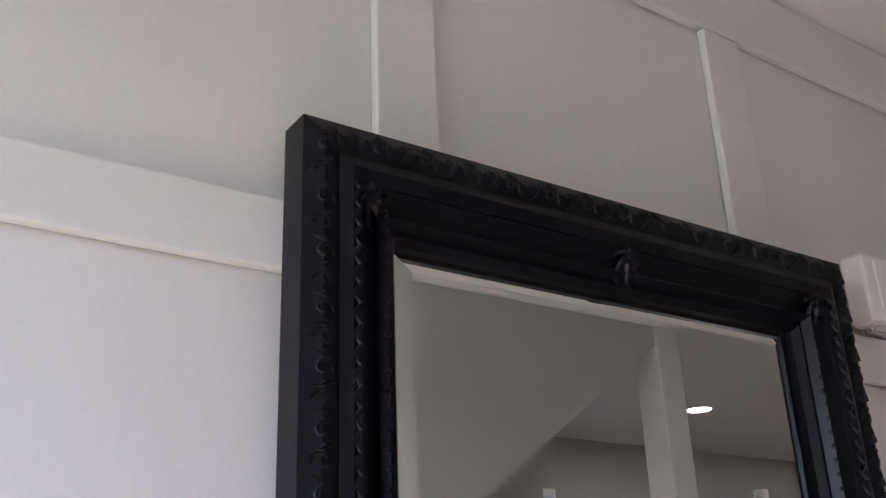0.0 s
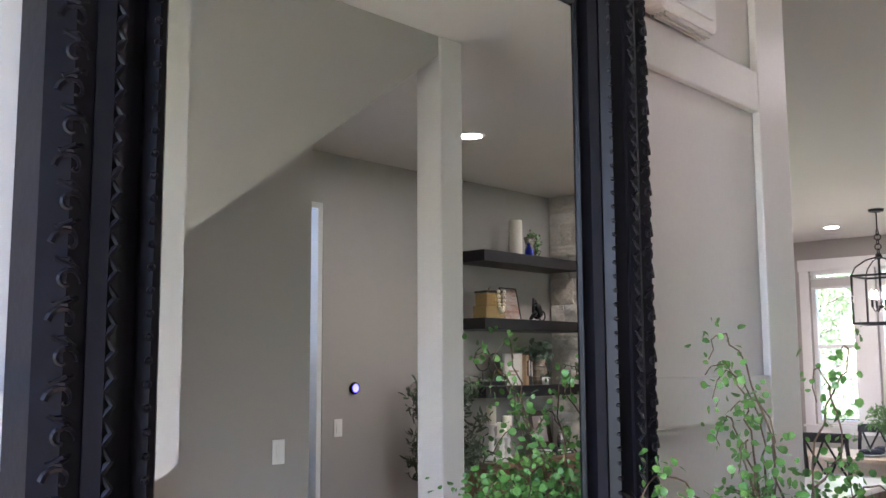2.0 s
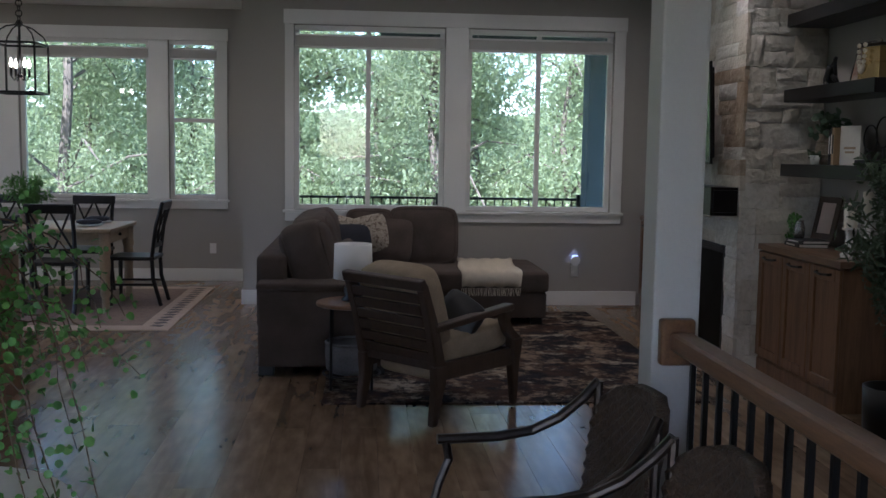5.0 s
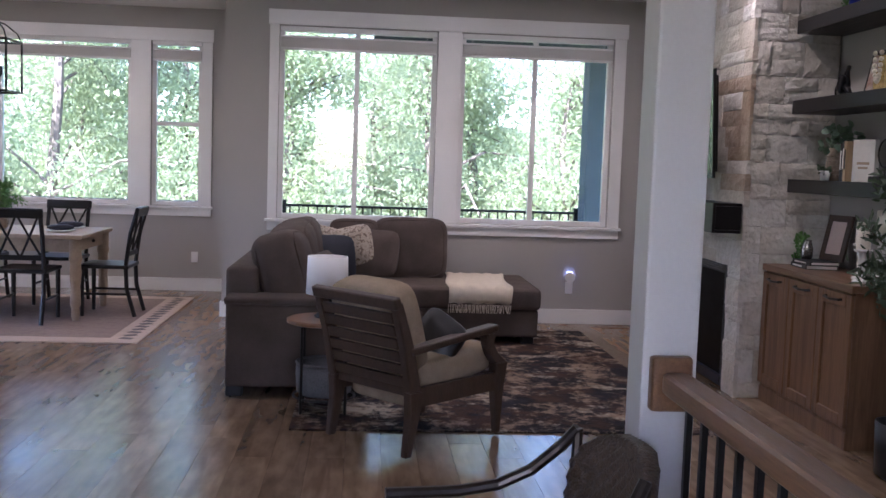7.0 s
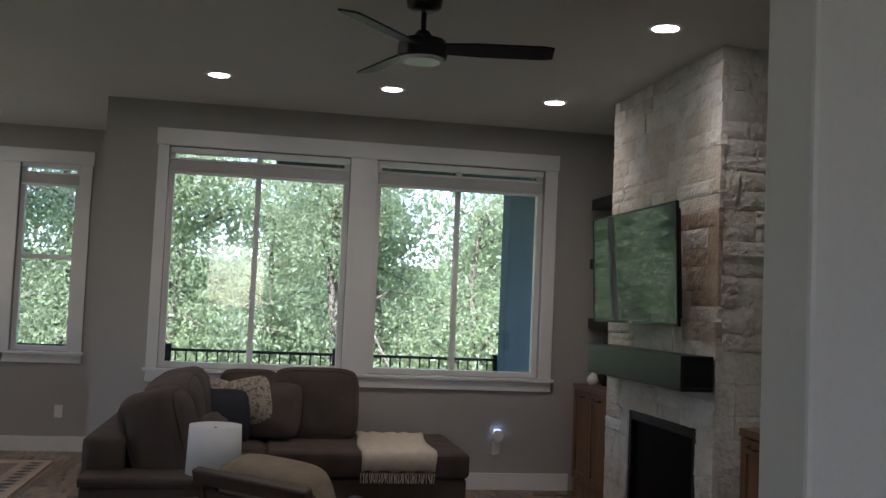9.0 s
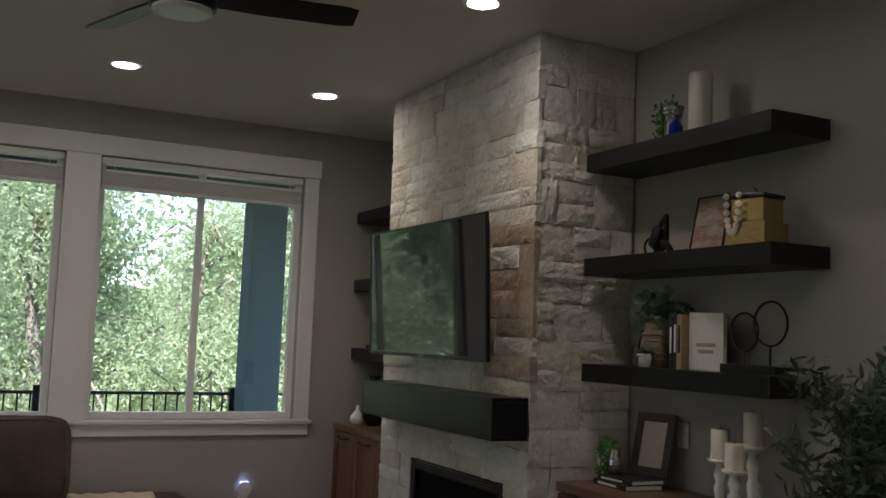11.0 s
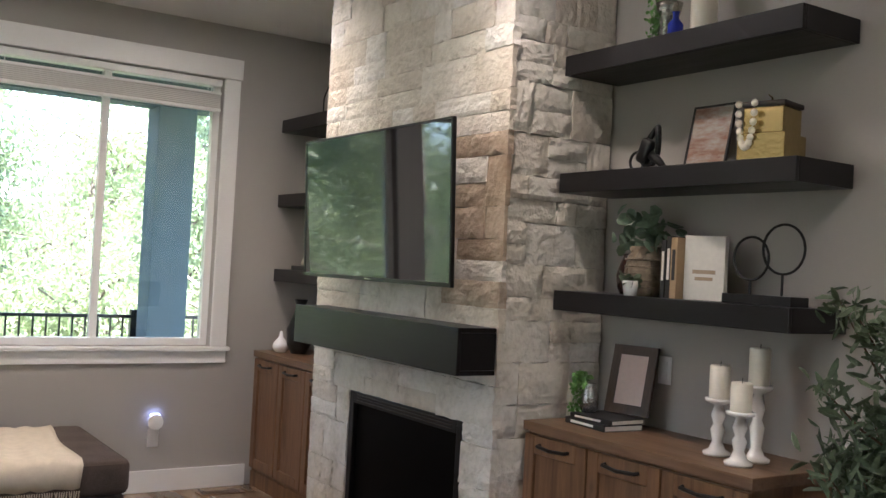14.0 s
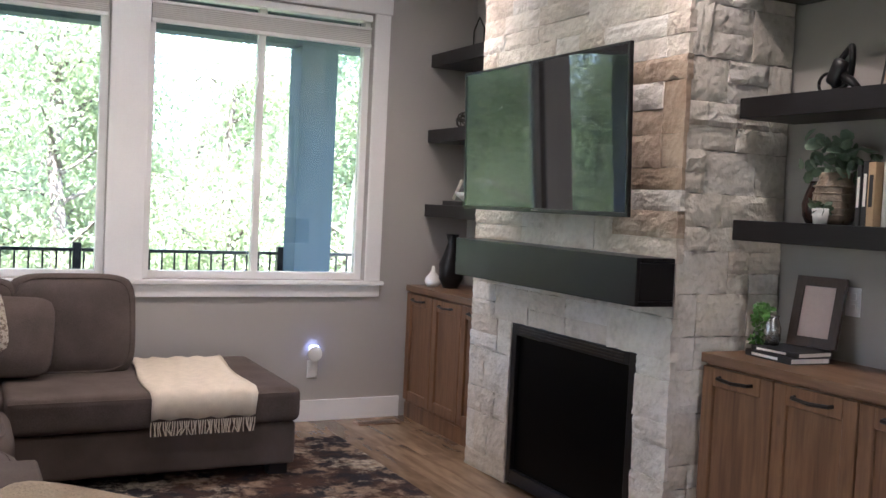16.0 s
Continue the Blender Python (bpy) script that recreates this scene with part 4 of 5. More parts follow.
for z in (2.42, 1.98):
    bm = bmesh.new()
    for q in ((-0.2, 0.2, -0.2, -0.185), (-0.2, 0.2, 0.185, 0.2), (-0.2, -0.185, -0.185, 0.185), (0.185, 0.2, -0.185, 0.185)):
        add_box(bm, *q, z - 0.01, z + 0.01)
    part("frame_ring", bm, M_BLACK, pd)
for x in (-0.192, 0.192):
    for y in (-0.192, 0.192):
        part("frame_post", box(x - 0.008, x + 0.008, y - 0.008, y + 0.008, 1.99, 2.41), M_BLACK, pd)
        part("frame_arch", tube([(x, y, 2.42), (x * 0.85, y * 0.85, 2.50), (x * 0.45, y * 0.45, 2.57), (0, 0, 2.60)], 0.007, 6), M_BLACK, pd)
part("hub", lathe([(0.012, 2.12), (0.03, 2.14), (0.012, 2.16), (0.010, 2.58), (0.03, 2.60), (0.008, 2.63)], 16), M_BLACK, pd)
for i in range(4):
    a = math.pi * (0.25 + i / 2)
    x, y = 0.085 * math.cos(a), 0.085 * math.sin(a)
    part("arm", tube([(0, 0, 2.14), (x * 0.7, y * 0.7, 2.09), (x, y, 2.13)], 0.006, 6), M_BLACK, pd)
    cd = part("candle_sleeve", lathe([(0.011, 2.13), (0.011, 2.21)], 12, (x, y, 0)), M_BLACK, pd)
    part("bulb", lathe([(0.008, 2.21), (0.016, 2.235), (0.010, 2.265), (0.003, 2.29)], 12, (x, y, 0)), M_BULB, cd, "lit candle bulb")

# ceiling fan
fan = thing("ceiling_fan", "matte black three-blade ceiling fan with flat light", "ceiling fan", pose(-2.36, -3.22, 0, 0, 0, 0))
part("canopy", lathe([(0.05, C - 0.07), (0.085, C - 0.05), (0.095, C - 0.001)], 28), M_BLACK, fan, "", True)
part("downrod", tube([(0, 0, C - 0.06), (0, 0, 2.84)], 0.014), M_BLACK, fan)
part("motor", lathe([(0.03, 2.88), (0.05, 2.85), (0.115, 2.83), (0.125, 2.80), (0.125, 2.745), (0.118, 2.738)][::-1], 32), M_BLACK, fan)
part("light_lens", lathe([(0.09, 2.722), (0.112, 2.728), (0.112, 2.7375)], 32), M_WHITEGLAZE, fan, "unlit white diffuser")
for k, a in enumerate((-10, 110, 230)):
    m = Matrix.Rotation(radians(a), 4, "Z") @ Matrix.Translation((0, 0, 2.79)) @ Matrix.Rotation(radians(-14), 4, "X")
    bm = bmesh.new()
    n = 12
    top = []
    for i in range(n + 1):
        s = i / n
        x = 0.10 + 0.56 * s
        w = 0.050 + 0.014 * min(1, s * 3) - (0.012 if i == n else 0)
        top.append([bm.verts.new((x, -w, 0)), bm.verts.new((x, w, 0))])
    for p, q in zip(top, top[1:]):
        bm.faces.new((p[0], q[0], q[1], p[1]))
    r = bmesh.ops.extrude_face_region(bm, geom=bm.faces[:])
    bmesh.ops.translate(bm, vec=(0, 0, 0.010), verts=[v for v in r["geom"] if isinstance(v, bmesh.types.BMVert)])
    bmesh.ops.recalc_face_normals(bm, faces=bm.faces)
    bmesh.ops.transform(bm, matrix=m, verts=bm.verts)
    part("blade", bm, M_BLACKWOOD, fan)


# ---- mirror on the panelled wall ----
mir = thing("wall_mirror", "large wall mirror in ornate black wooden frame", "mirror", Matrix.Translation((-4.174, -8.78, 0)) @ Matrix.Rotation(radians(-0.5), 4, "Z") @ Matrix.Translation((0, 8.78, 0)))
Y0, Y1, Z0, Z1 = -9.290, -8.258, 0.43, 2.324
gy0, gy1, gz0, gz1 = -9.15, -8.41, 0.58, 2.185
def frame_ring(d0, d1, x0, x1, h):
    """A moulding of four mitred bars between two insets, rising from x0 to x1."""
    bm = bmesh.new()
    def loop(d, x):
        return [bm.verts.new((x, y, z)) for y, z in ((Y0 + d, Z0 + d), (Y1 - d, Z0 + d), (Y1 - d, Z1 - d), (Y0 + d, Z1 - d))]
    seq = [loop(d0, 0.0), loop(d0, x0), loop((d0 + d1) / 2, h), loop(d1, x1), loop(d1, 0.0)]
    for a, b in zip(seq, seq[1:]):
        for i in range(4):
            bm.faces.new((a[i], a[(i + 1) % 4], b[(i + 1) % 4], b[i]))
    bmesh.ops.recalc_face_normals(bm, faces=bm.faces)
    return bm
for d0, d1, x0, x1, h in ((0.0, 0.045, 0.05, 0.055, 0.062), (0.045, 0.075, 0.058, 0.055, 0.064), (0.075, 0.105, 0.05, 0.035, 0.042), (0.105, 0.120, 0.04, 0.036, 0.052), (0.120, 0.137, 0.036, 0.026, 0.038)):
    part("moulding", frame_ring(d0, d1, x0, x1, h), M_FRAME, mir)
def scroll(bm, y, z, s, flip, along):
    """A rolled leaf scroll with two lobes, in the plane of the band."""
    pts = []
    for i in range(13):
        a = i / 12 * 5.0
        r = s * (1 - a / 5.8)
        p, q = r * math.cos(a) * flip, r * math.sin(a)
        pts.append((0.0625 - 0.42 * abs(p), y + (p if along == "z" else q), z + (q if along == "z" else p)))
    add_tube(bm, pts, 0.0034, 5, 0.0018)
    for k in (-1, 1):
        p, q = flip * s * 0.7, k * s * 0.9
        p2, q2 = -flip * s * 0.8, k * s * 1.3
        e0 = (0.0575, y + (p if along == "z" else q), z + (q if along == "z" else p))
        e2 = (0.0570, y + (p2 if along == "z" else q2), z + (q2 if along == "z" else p2))
        e1 = (0.0635, (e0[1] + e2[1]) / 2 + (0 if along == "z" else 0.004 * k), (e0[2] + e2[2]) / 2 + (0.004 * k if along == "z" else 0))
        add_tube(bm, [e0, e1, e2], 0.0030, 5, 0.0015)
bm = bmesh.new()
for y in (Y0 + 0.024, Y1 - 0.024):
    k, z = 0, Z0 + 0.05
    while z < Z1 - 0.03:
        scroll(bm, y, z, 0.0145, 1 if k % 2 else -1, "z")
        z += 0.034
        k += 1
k, y = 0, Y0 + 0.06
while y < Y1 - 0.05:
    for zz in (Z1 - 0.024, Z0 + 0.024):
        scroll(bm, y, zz, 0.0145, 1 if k % 2 else -1, "y")
    y += 0.034
    k += 1
for y in (Y0 + 0.066, Y1 - 0.066):
    z = Z0 + 0.09
    while z < Z1 - 0.09:
        add_tube(bm, [(0.0600, y - 0.004, z), (0.0645, y + 0.003, z + 0.010), (0.0600, y - 0.003, z + 0.022)], 0.0045, 5, 0.002)
        z += 0.024
part("carved_scroll", bm, M_FRAME, mir, "carved scrollwork")["kind"] = "stuff"
bm = bmesh.new()
def bead(y, z):
    bmesh.ops.create_icosphere(bm, subdivisions=1, radius=0.0045, matrix=Matrix.Translation((0.050, y, z)))
z = Z0 + 0.05
while z < Z1 - 0.05:
    bead(Y0 + 0.112, z), bead(Y1 - 0.112, z)
    z += 0.022
part("beading", bm, M_FRAME, mir, "beaded edge")["kind"] = "stuff"
for y, z in ((Y0 + 0.09, (Z0 + Z1) / 2), (Y1 - 0.09, (Z0 + Z1) / 2), ((Y0 + Y1) / 2, Z1 - 0.09), (Y0 + 0.09, Z1 - 0.09), (Y1 - 0.09, Z1 - 0.09), ((Y0 + Y1) / 2, Z0 + 0.09)):
    bm = bmesh.new()
    for i in range(7):
        a = i * 0.9
        pts = [(0.046 + 0.008 * math.sin(j * 0.8), y + 0.030 * (j / 6) * math.cos(a + j * 0.25), z + 0.040 * (j / 6) * math.sin(a + j * 0.25)) for j in range(7)]
        add_tube(bm, pts, 0.007, 6, 0.003)
    part("leaf_carving", bm, M_FRAME, mir, "carved acanthus leaves")
part("mirror_glass", box(0.018, 0.022, gy0 + 0.024, gy1 - 0.024, gz0 + 0.024, gz1 - 0.024), M_MIRROR, mir, "silvered mirror glass")
bm = bmesh.new()
lo = [bm.verts.new((0.0165, y, z)) for y, z in ((gy0, gz0), (gy1, gz0), (gy1, gz1), (gy0, gz1))]
li = [bm.verts.new((0.0222, y, z)) for y, z in ((gy0 + 0.025, gz0 + 0.025), (gy1 - 0.025, gz0 + 0.025), (gy1 - 0.025, gz1 - 0.025), (gy0 + 0.025, gz1 - 0.025))]
for i in range(4):
    bm.faces.new((lo[i], lo[(i + 1) % 4], li[(i + 1) % 4], li[i]))
part("bevel", bm, M_MIRROR, mir, "bevelled mirror edge")

chm = thing("door_chime", "white plastic door chime box on panelled wall", "door chime", Matrix.Translation((-4.198, 0, 0)))
part("cover", box(0.0, 0.05, -8.135, -7.92, 2.245, 2.385, 0.014, 3), M_PLASTIC, chm)
part("face_plate", box(0.05, 0.056, -8.105, -7.95, 2.265, 2.37, 0.003, 2), M_PLASTIC, chm)
bm = bmesh.new()
for i in range(4):
    add_box(bm, 0.008 + i * 0.010, 0.012 + i * 0.010, -8.115, -7.94, 2.235, 2.2445)
part("grille", bm, M_MIST, chm)


# ---- stair railing ----
rail = thing("stair_railing", "oak handrail with black metal balusters at stair opening", "railing")
part("end_block", box(-2.360, -2.258, -6.868, -6.832, 0.90, 1.035, 0.012, 3), M_RAILWOOD, rail, "rounded oak rosette block")
part("handrail", box(-2.338, -2.268, -9.3, -6.869, 0.945, 1.0, 0.018, 3), M_RAILWOOD, rail)
part("shoe_rail", box(-2.328, -2.278, -9.3, -6.832, 0.0, 0.035, 0.006), M_RAILWOOD, rail)
for i in range(22):
    y = -6.98 - i * 0.102
    part("baluster", box(-2.310, -2.296, y - 0.007, y + 0.007, 0.035, 0.946), M_BLACK, rail)
part("newel", box(-2.353, -2.253, -9.42, -9.302, 0.0, 1.08, 0.008), M_RAILWOOD, rail)


# ---- bistro chairs by the railing ----
def bistro_chair():
    c = thing("bistro_chair", "brown woven rattan bistro chair with bronze tube arms", "chair", None, "bistro chairs")
    bm = bmesh.new()
    nu, nv = 22, 22
    skin = []
    for side in (0, 1):
        grid = []
        for i in range(nu + 1):
            row = []
            for k in range(nv + 1):
                v = k / nv
                hw = 0.215 * (1 - 0.10 * (1 - v)) * (1 if v < 0.72 else math.sqrt(max(0.10, 1 - ((v - 0.72) / 0.30) ** 2)))
                y = hw * (2 * i / nu - 1)
                bow = 0.06 * (1 - (y / 0.22) ** 2)
                weave = 0.004 * (1 if (i + k) % 2 else -1)
                row.append(bm.verts.new((-0.14 - 0.07 * v - bow + (0.016 + weave if side else -0.016 - weave), y, 0.43 + 0.44 * v)))
            grid.append(row)
        for i in range(nu):
            for k in range(nv):
                q = (grid[i][k], grid[i + 1][k], grid[i + 1][k + 1], grid[i][k + 1])
                bm.faces.new(q if side else q[::-1])
        skin.append(grid)
    edge = [(i, 0) for i in range(nu)] + [(nu, k) for k in range(nv)] + [(i, nv) for i in range(nu, 0, -1)] + [(0, k) for k in range(nv, 0, -1)]
    for (i, k), (p, q) in zip(edge, edge[1:] + edge[:1]):
        bm.faces.new((skin[0][i][k], skin[0][p][q], skin[1][p][q], skin[1][i][k]))
    bmesh.ops.recalc_face_normals(bm, faces=bm.faces)
    part("woven_back", bm, M_RATTAN, c, "woven rattan back", True)
    part("woven_seat", cushion(0.44, 0.44, 0.07, (0, 0, 0.44), None, 0.4), M_RATTAN, c, "woven rattan seat", True)
    for s in (-1, 1):
        part("arm_tube", tube([(-0.20, s * 0.205, 0.85), (-0.165, s * 0.225, 0.80), (-0.10, s * 0.25, 0.735), (-0.02, s * 0.265, 0.695), (0.08, s * 0.27, 0.68), (0.26, s * 0.27, 0.68)], 0.015, 10), M_BRONZE, c)
        part("leg", tube([(0.235, s * 0.27, 0.675), (0.225, s * 0.27, 0.62), (0.255, s * 0.265, 0.55), (0.275, s * 0.26, 0.48), (0.255, s * 0.255, 0.30), (0.27, s * 0.25, 0.0)], 0.013, 8), M_BRONZE, c)
        part("leg", tube([(-0.20, s * 0.205, 0.85), (-0.19, s * 0.205, 0.40), (-0.25, s * 0.22, 0.0)], 0.013, 8), M_BRONZE, c)
    part("seat_ring", ring((0, 0, 0.41), 0.215, 0.011, "z"), M_BRONZE, c)
    return c


bc = bistro_chair()
bc.matrix_world = pose(-2.70, -7.06, 0, 0, 0, 187)
copy_thing(bc, pose(-2.67, -7.62, 0, 0, 0, 185))

# ---- kitchen island end ----
isl = thing("kitchen_island", "stained wood kitchen island with pale stone top", "island")
part("body", box(-6.6, -5.30, -4.5, -3.46, 0.0, 0.88, 0.004), M_CAB, isl)
part("base_trim", box(-6.62, -5.285, -4.515, -3.445, 0.0, 0.10, 0.004), M_CAB, isl)
part("corner_post", box(-5.40, -5.288, -3.56, -3.45, 0.10, 0.878, 0.004), M_CAB, isl)
part("worktop", box(-6.66, -5.25, -4.56, -3.41, 0.881, 0.915, 0.005), M_WHITEGLAZE, isl)


# ---- things on the shelves and cabinet ----
def item(name, label, category, at, turn=0.0, group=""):
    return thing(name, label, category, pose(*at, 0, 0, turn), group)


def leaf_part(parent, seed, centres, size, spread, count, material, narrow=0.6, droop=0.3, name="foliage"):
    v, f = leaves(np.random.default_rng(seed), centres, size, spread, count, narrow, droop, True)
    o = new(name, leaf_mesh(name, v, f, material))
    o.parent = parent
    o["kind"] = "stuff"
    return o


# top shelf
p = item("potted_plant", "trailing green plant in mercury glass vase", "plant", (-0.17, -3.40, 2.472))
part("vase", lathe([(0.035, 0), (0.045, 0.01), (0.038, 0.10), (0.05, 0.15), (0.055, 0.17), (0.045, 0.17), (0.035, 0.1)], 20), M_SILVER, p, "", True)
leaf_part(p, 1, [(-0.02 + 0.02 * math.sin(i), 0.045 + 0.01 * math.cos(i * 2), 0.19 - i * 0.012) for i in range(16)] + [(0, 0.02, 0.185)] * 4, 0.022, 0.014, 260, M_LEAF)
b = item("glass_bottle", "small cobalt blue glass bottle", "bottle", (-0.22, -3.485, 2.472))
part("body", lathe([(0.028, 0), (0.032, 0.01), (0.032, 0.06), (0.012, 0.085), (0.012, 0.105), (0.018, 0.11)], 20), M_BLUE, b, "", True)
c = item("pillar_candle", "tall ivory pillar candle on shelf", "candle", (-0.16, -3.575, 2.472))
part("wax", lathe([(0.05, 0), (0.052, 0.005), (0.052, 0.285), (0.048, 0.292), (0.02, 0.284)], 28), M_WAX, c, "", True)
part("wick", tube([(0, 0, 0.28), (0.003, 0, 0.305)], 0.0015, 5), M_BOOKB, c)
# middle shelf
s = item("knot_sculpture", "black abstract knot sculpture", "sculpture", (-0.17, -3.33, 1.963))
pts = []
for i in range(33):
    a = i / 32 * 2 * math.pi
    u, w = 0.036 * math.cos(a), 0.082 * math.sin(a)
    pts.append((0.012 * math.sin(a * 2), u * 0.92 - w * 0.35 - 0.012, 0.105 + w * 0.92 + u * 0.35))
part("loop", tube(pts, 0.0125, 10), M_BLACK, s, "", True)
part("body", cushion(0.045, 0.062, 0.105, (-0.012, 0.012, 0.085), Matrix.Rotation(radians(24), 4, "X"), 0.6, 6), M_BLACK, s, "", True)
part("curl", ring((0.0, 0.070, 0.047), 0.040, 0.0065, "x", 24), M_BLACK, s, "", True)
part("foot", tube([(0, -0.012, 0.07), (0.0, -0.05, 0.045), (0, -0.085, 0.013)], 0.022, 10, 0.012), M_BLACK, s, "", True)
f = thing("picture_frame", "small framed landscape print leaning on wall", "picture", pose(-0.115, -3.575, 1.965, 0, 12, 0))
part("frame", wall_with_holes("x", -0.012, 0.0, -0.105, 0.105, 0.0, 0.265, [(-0.097, 0.097, 0.008, 0.257)]), M_BOOKB, f)
part("print", box(-0.008, -0.004, -0.097, 0.097, 0.008, 0.257), M_PIC, f, "muted sunset landscape print")
g = item("brass_box", "polished brass lidded box with stepped body", "box", (-0.17, -3.93, 1.963), 12)
part("body", box(-0.085, 0.085, -0.09, 0.09, 0.0, 0.10, 0.004), M_BRASS, g)
part("upper_body", box(-0.072, 0.072, -0.075, 0.075, 0.10, 0.195, 0.004), M_BRASS, g)
part("lid", box(-0.078, 0.078, -0.082, 0.082, 0.196, 0.215, 0.006), M_BRONZE, g)
part("lid_knob", tube([(0, 0, 0.215), (0.01, 0.01, 0.24), (0.0, 0.02, 0.25)], 0.005, 6, 0.002), M_BRASS, g)
bd = item("bead_garland", "string of cream wooden beads over brass box", "garland", (-0.155, -3.93, 1.963))
for i in range(15):
    a = math.pi * i / 14
    part("bead", lathe([(0.002, -0.0135), (0.010, -0.009), (0.0135, 0), (0.010, 0.009), (0.002, 0.0135)], 10, (-0.115, 0.035 - 0.035 * math.cos(a), 0.205 - 0.155 * math.sin(a))), M_WAX, bd, "", True)
# low shelf
z = 1.457
v = item("bud_vase", "dark brown glazed bud vase", "vase", (-0.13, -3.20, z))
part("body", lathe([(0.03, 0), (0.045, 0.03), (0.05, 0.08), (0.035, 0.13), (0.022, 0.16), (0.028, 0.17)], 20), M_DARKGLAZE, v, "", True)
pp = item("potted_plant", "leafy sage plant in patterned taupe pot", "plant", (-0.17, -3.335, z))
part("pot", lathe([(0.06, 0), (0.075, 0.02), (0.082, 0.10), (0.07, 0.16), (0.06, 0.175), (0.066, 0.20), (0.055, 0.20), (0.05, 0.17)], 24), M_CERAMIC, pp, "", True)
for i in range(5):
    part("pot_band", ring((0, 0, 0.035 + i * 0.028), 0.079, 0.004, "z", 24), M_CERAMIC, pp)
leaf_part(pp, 3, [(0.05 * math.cos(a), 0.08 * math.sin(a), 0.25 + 0.05 * math.sin(a * 3)) for a in np.linspace(0, 6.28, 14)] + [(0, 0, 0.30)] * 4, 0.065, 0.03, 75, M_SAGE, 0.75)
wp = item("potted_plant", "tiny succulent in small white pot", "plant", (-0.27, -3.36, z))
part("pot", lathe([(0.025, 0), (0.034, 0.06), (0.030, 0.06), (0.024, 0.05)], 20), M_WHITEGLAZE, wp, "", True)
leaf_part(wp, 5, [(0, 0, 0.065)], 0.035, 0.012, 40, M_OLIVE)
for y, w, h, d, mt, nm in ((-3.515, 0.022, 0.225, 0.17, M_BOOKB, "black"), (-3.543, 0.024, 0.24, 0.17, M_BOOKB, "black"), (-3.575, 0.032, 0.235, 0.18, M_BOOKT, "tan")):
    bk = item("book", "%s hardback book standing on shelf" % nm, "book", (-0.17, y, z), 0, "books on the shelf")
    part("cover", box(-d / 2, d / 2, -w / 2, w / 2, 0.0, h, 0.003), mt, bk)
    part("title_bar", box(-d / 2 - 0.001, -d / 2, -w / 4, w / 4, h * 0.3, h * 0.8), M_PAPER if nm == "black" else M_BOOKB, bk)
bk = item("book", "white hardback book facing out on shelf", "book", (-0.18, -3.665, z), 20, "books on the shelf")
part("cover", box(-0.018, 0.018, -0.08, 0.08, 0.0, 0.245, 0.003), M_PAPER, bk)
part("title_bar", box(-0.020, -0.0185, -0.045, 0.045, 0.10, 0.115), M_TABLE, bk)
part("title_bar", box(-0.020, -0.0185, -0.035, 0.035, 0.075, 0.088), M_TABLE, bk)
rs = item("ring_sculpture", "black metal sculpture of two rings on stand", "sculpture", (-0.17, -3.93, z))
part("base", box(-0.05, 0.05, -0.15, 0.15, 0.0, 0.035, 0.003), M_BLACK, rs)
part("ring", ring((0, 0.065, 0.165), 0.078, 0.005, "x"), M_BLACK, rs)
part("ring", ring((0.012, -0.065, 0.20), 0.088, 0.005, "x"), M_BLACK, rs)
part("stem", tube([(0, 0.065, 0.03), (0, 0.065, 0.088)], 0.005), M_BLACK, rs)
part("stem", tube([(0.012, -0.065, 0.03), (0.012, -0.065, 0.113)], 0.005), M_BLACK, rs)
# cabinet top
z = 0.905
for k, (w, d, t) in enumerate(((0.26, 0.20, 0.026), (0.24, 0.19, 0.022))):
    bk = item("book", "black hardback book lying on cabinet", "book", (-0.22, -3.19 - 0.02 * k, z + 0.027 * k), 6 * k - 4, "stacked books")
    part("cover", box(-d / 2, d / 2, -w / 2, w / 2, 0.0, t, 0.003), M_BOOKB, bk)
    part("pages", box(-d / 2 + 0.006, d / 2 - 0.006, -w / 2 - 0.001, -w / 2, 0.004, t - 0.004), M_PAPER, bk)
    part("title_bar", box(-d / 2 - 0.001, -d / 2, -0.06, 0.09, t * 0.3, t * 0.7), M_PAPER, bk)
jr = item("trailing_plant", "string-of-pearls plant in small glass jar", "plant", (-0.24, -3.12, z + 0.05))
part("jar", lathe([(0.03, 0), (0.038, 0.02), (0.038, 0.07), (0.026, 0.11), (0.03, 0.12)], 20), M_SILVER, jr, "", True)
leaf_part(jr, 6, [(-0.035 - 0.01 * math.sin(i), 0.035 + 0.012 * math.cos(i * 1.7), 0.14 - i * 0.016) for i in range(13)] + [(-0.02, 0.02, 0.14)] * 6, 0.02, 0.013, 280, M_LEAF, 0.8)
f = thing("picture_frame", "dark wood photo frame with blush mat", "picture", pose(-0.12, -3.225, z + 0.05, 0, 13, 14))
part("frame", wall_with_holes("x", -0.018, 0.0, -0.105, 0.105, 0.0, 0.29, [(-0.068, 0.068, 0.04, 0.25)]), M_CHAIRWOOD, f)
part("mat_board", box(-0.012, -0.004, -0.068, 0.068, 0.04, 0.25), M_PINK, f)
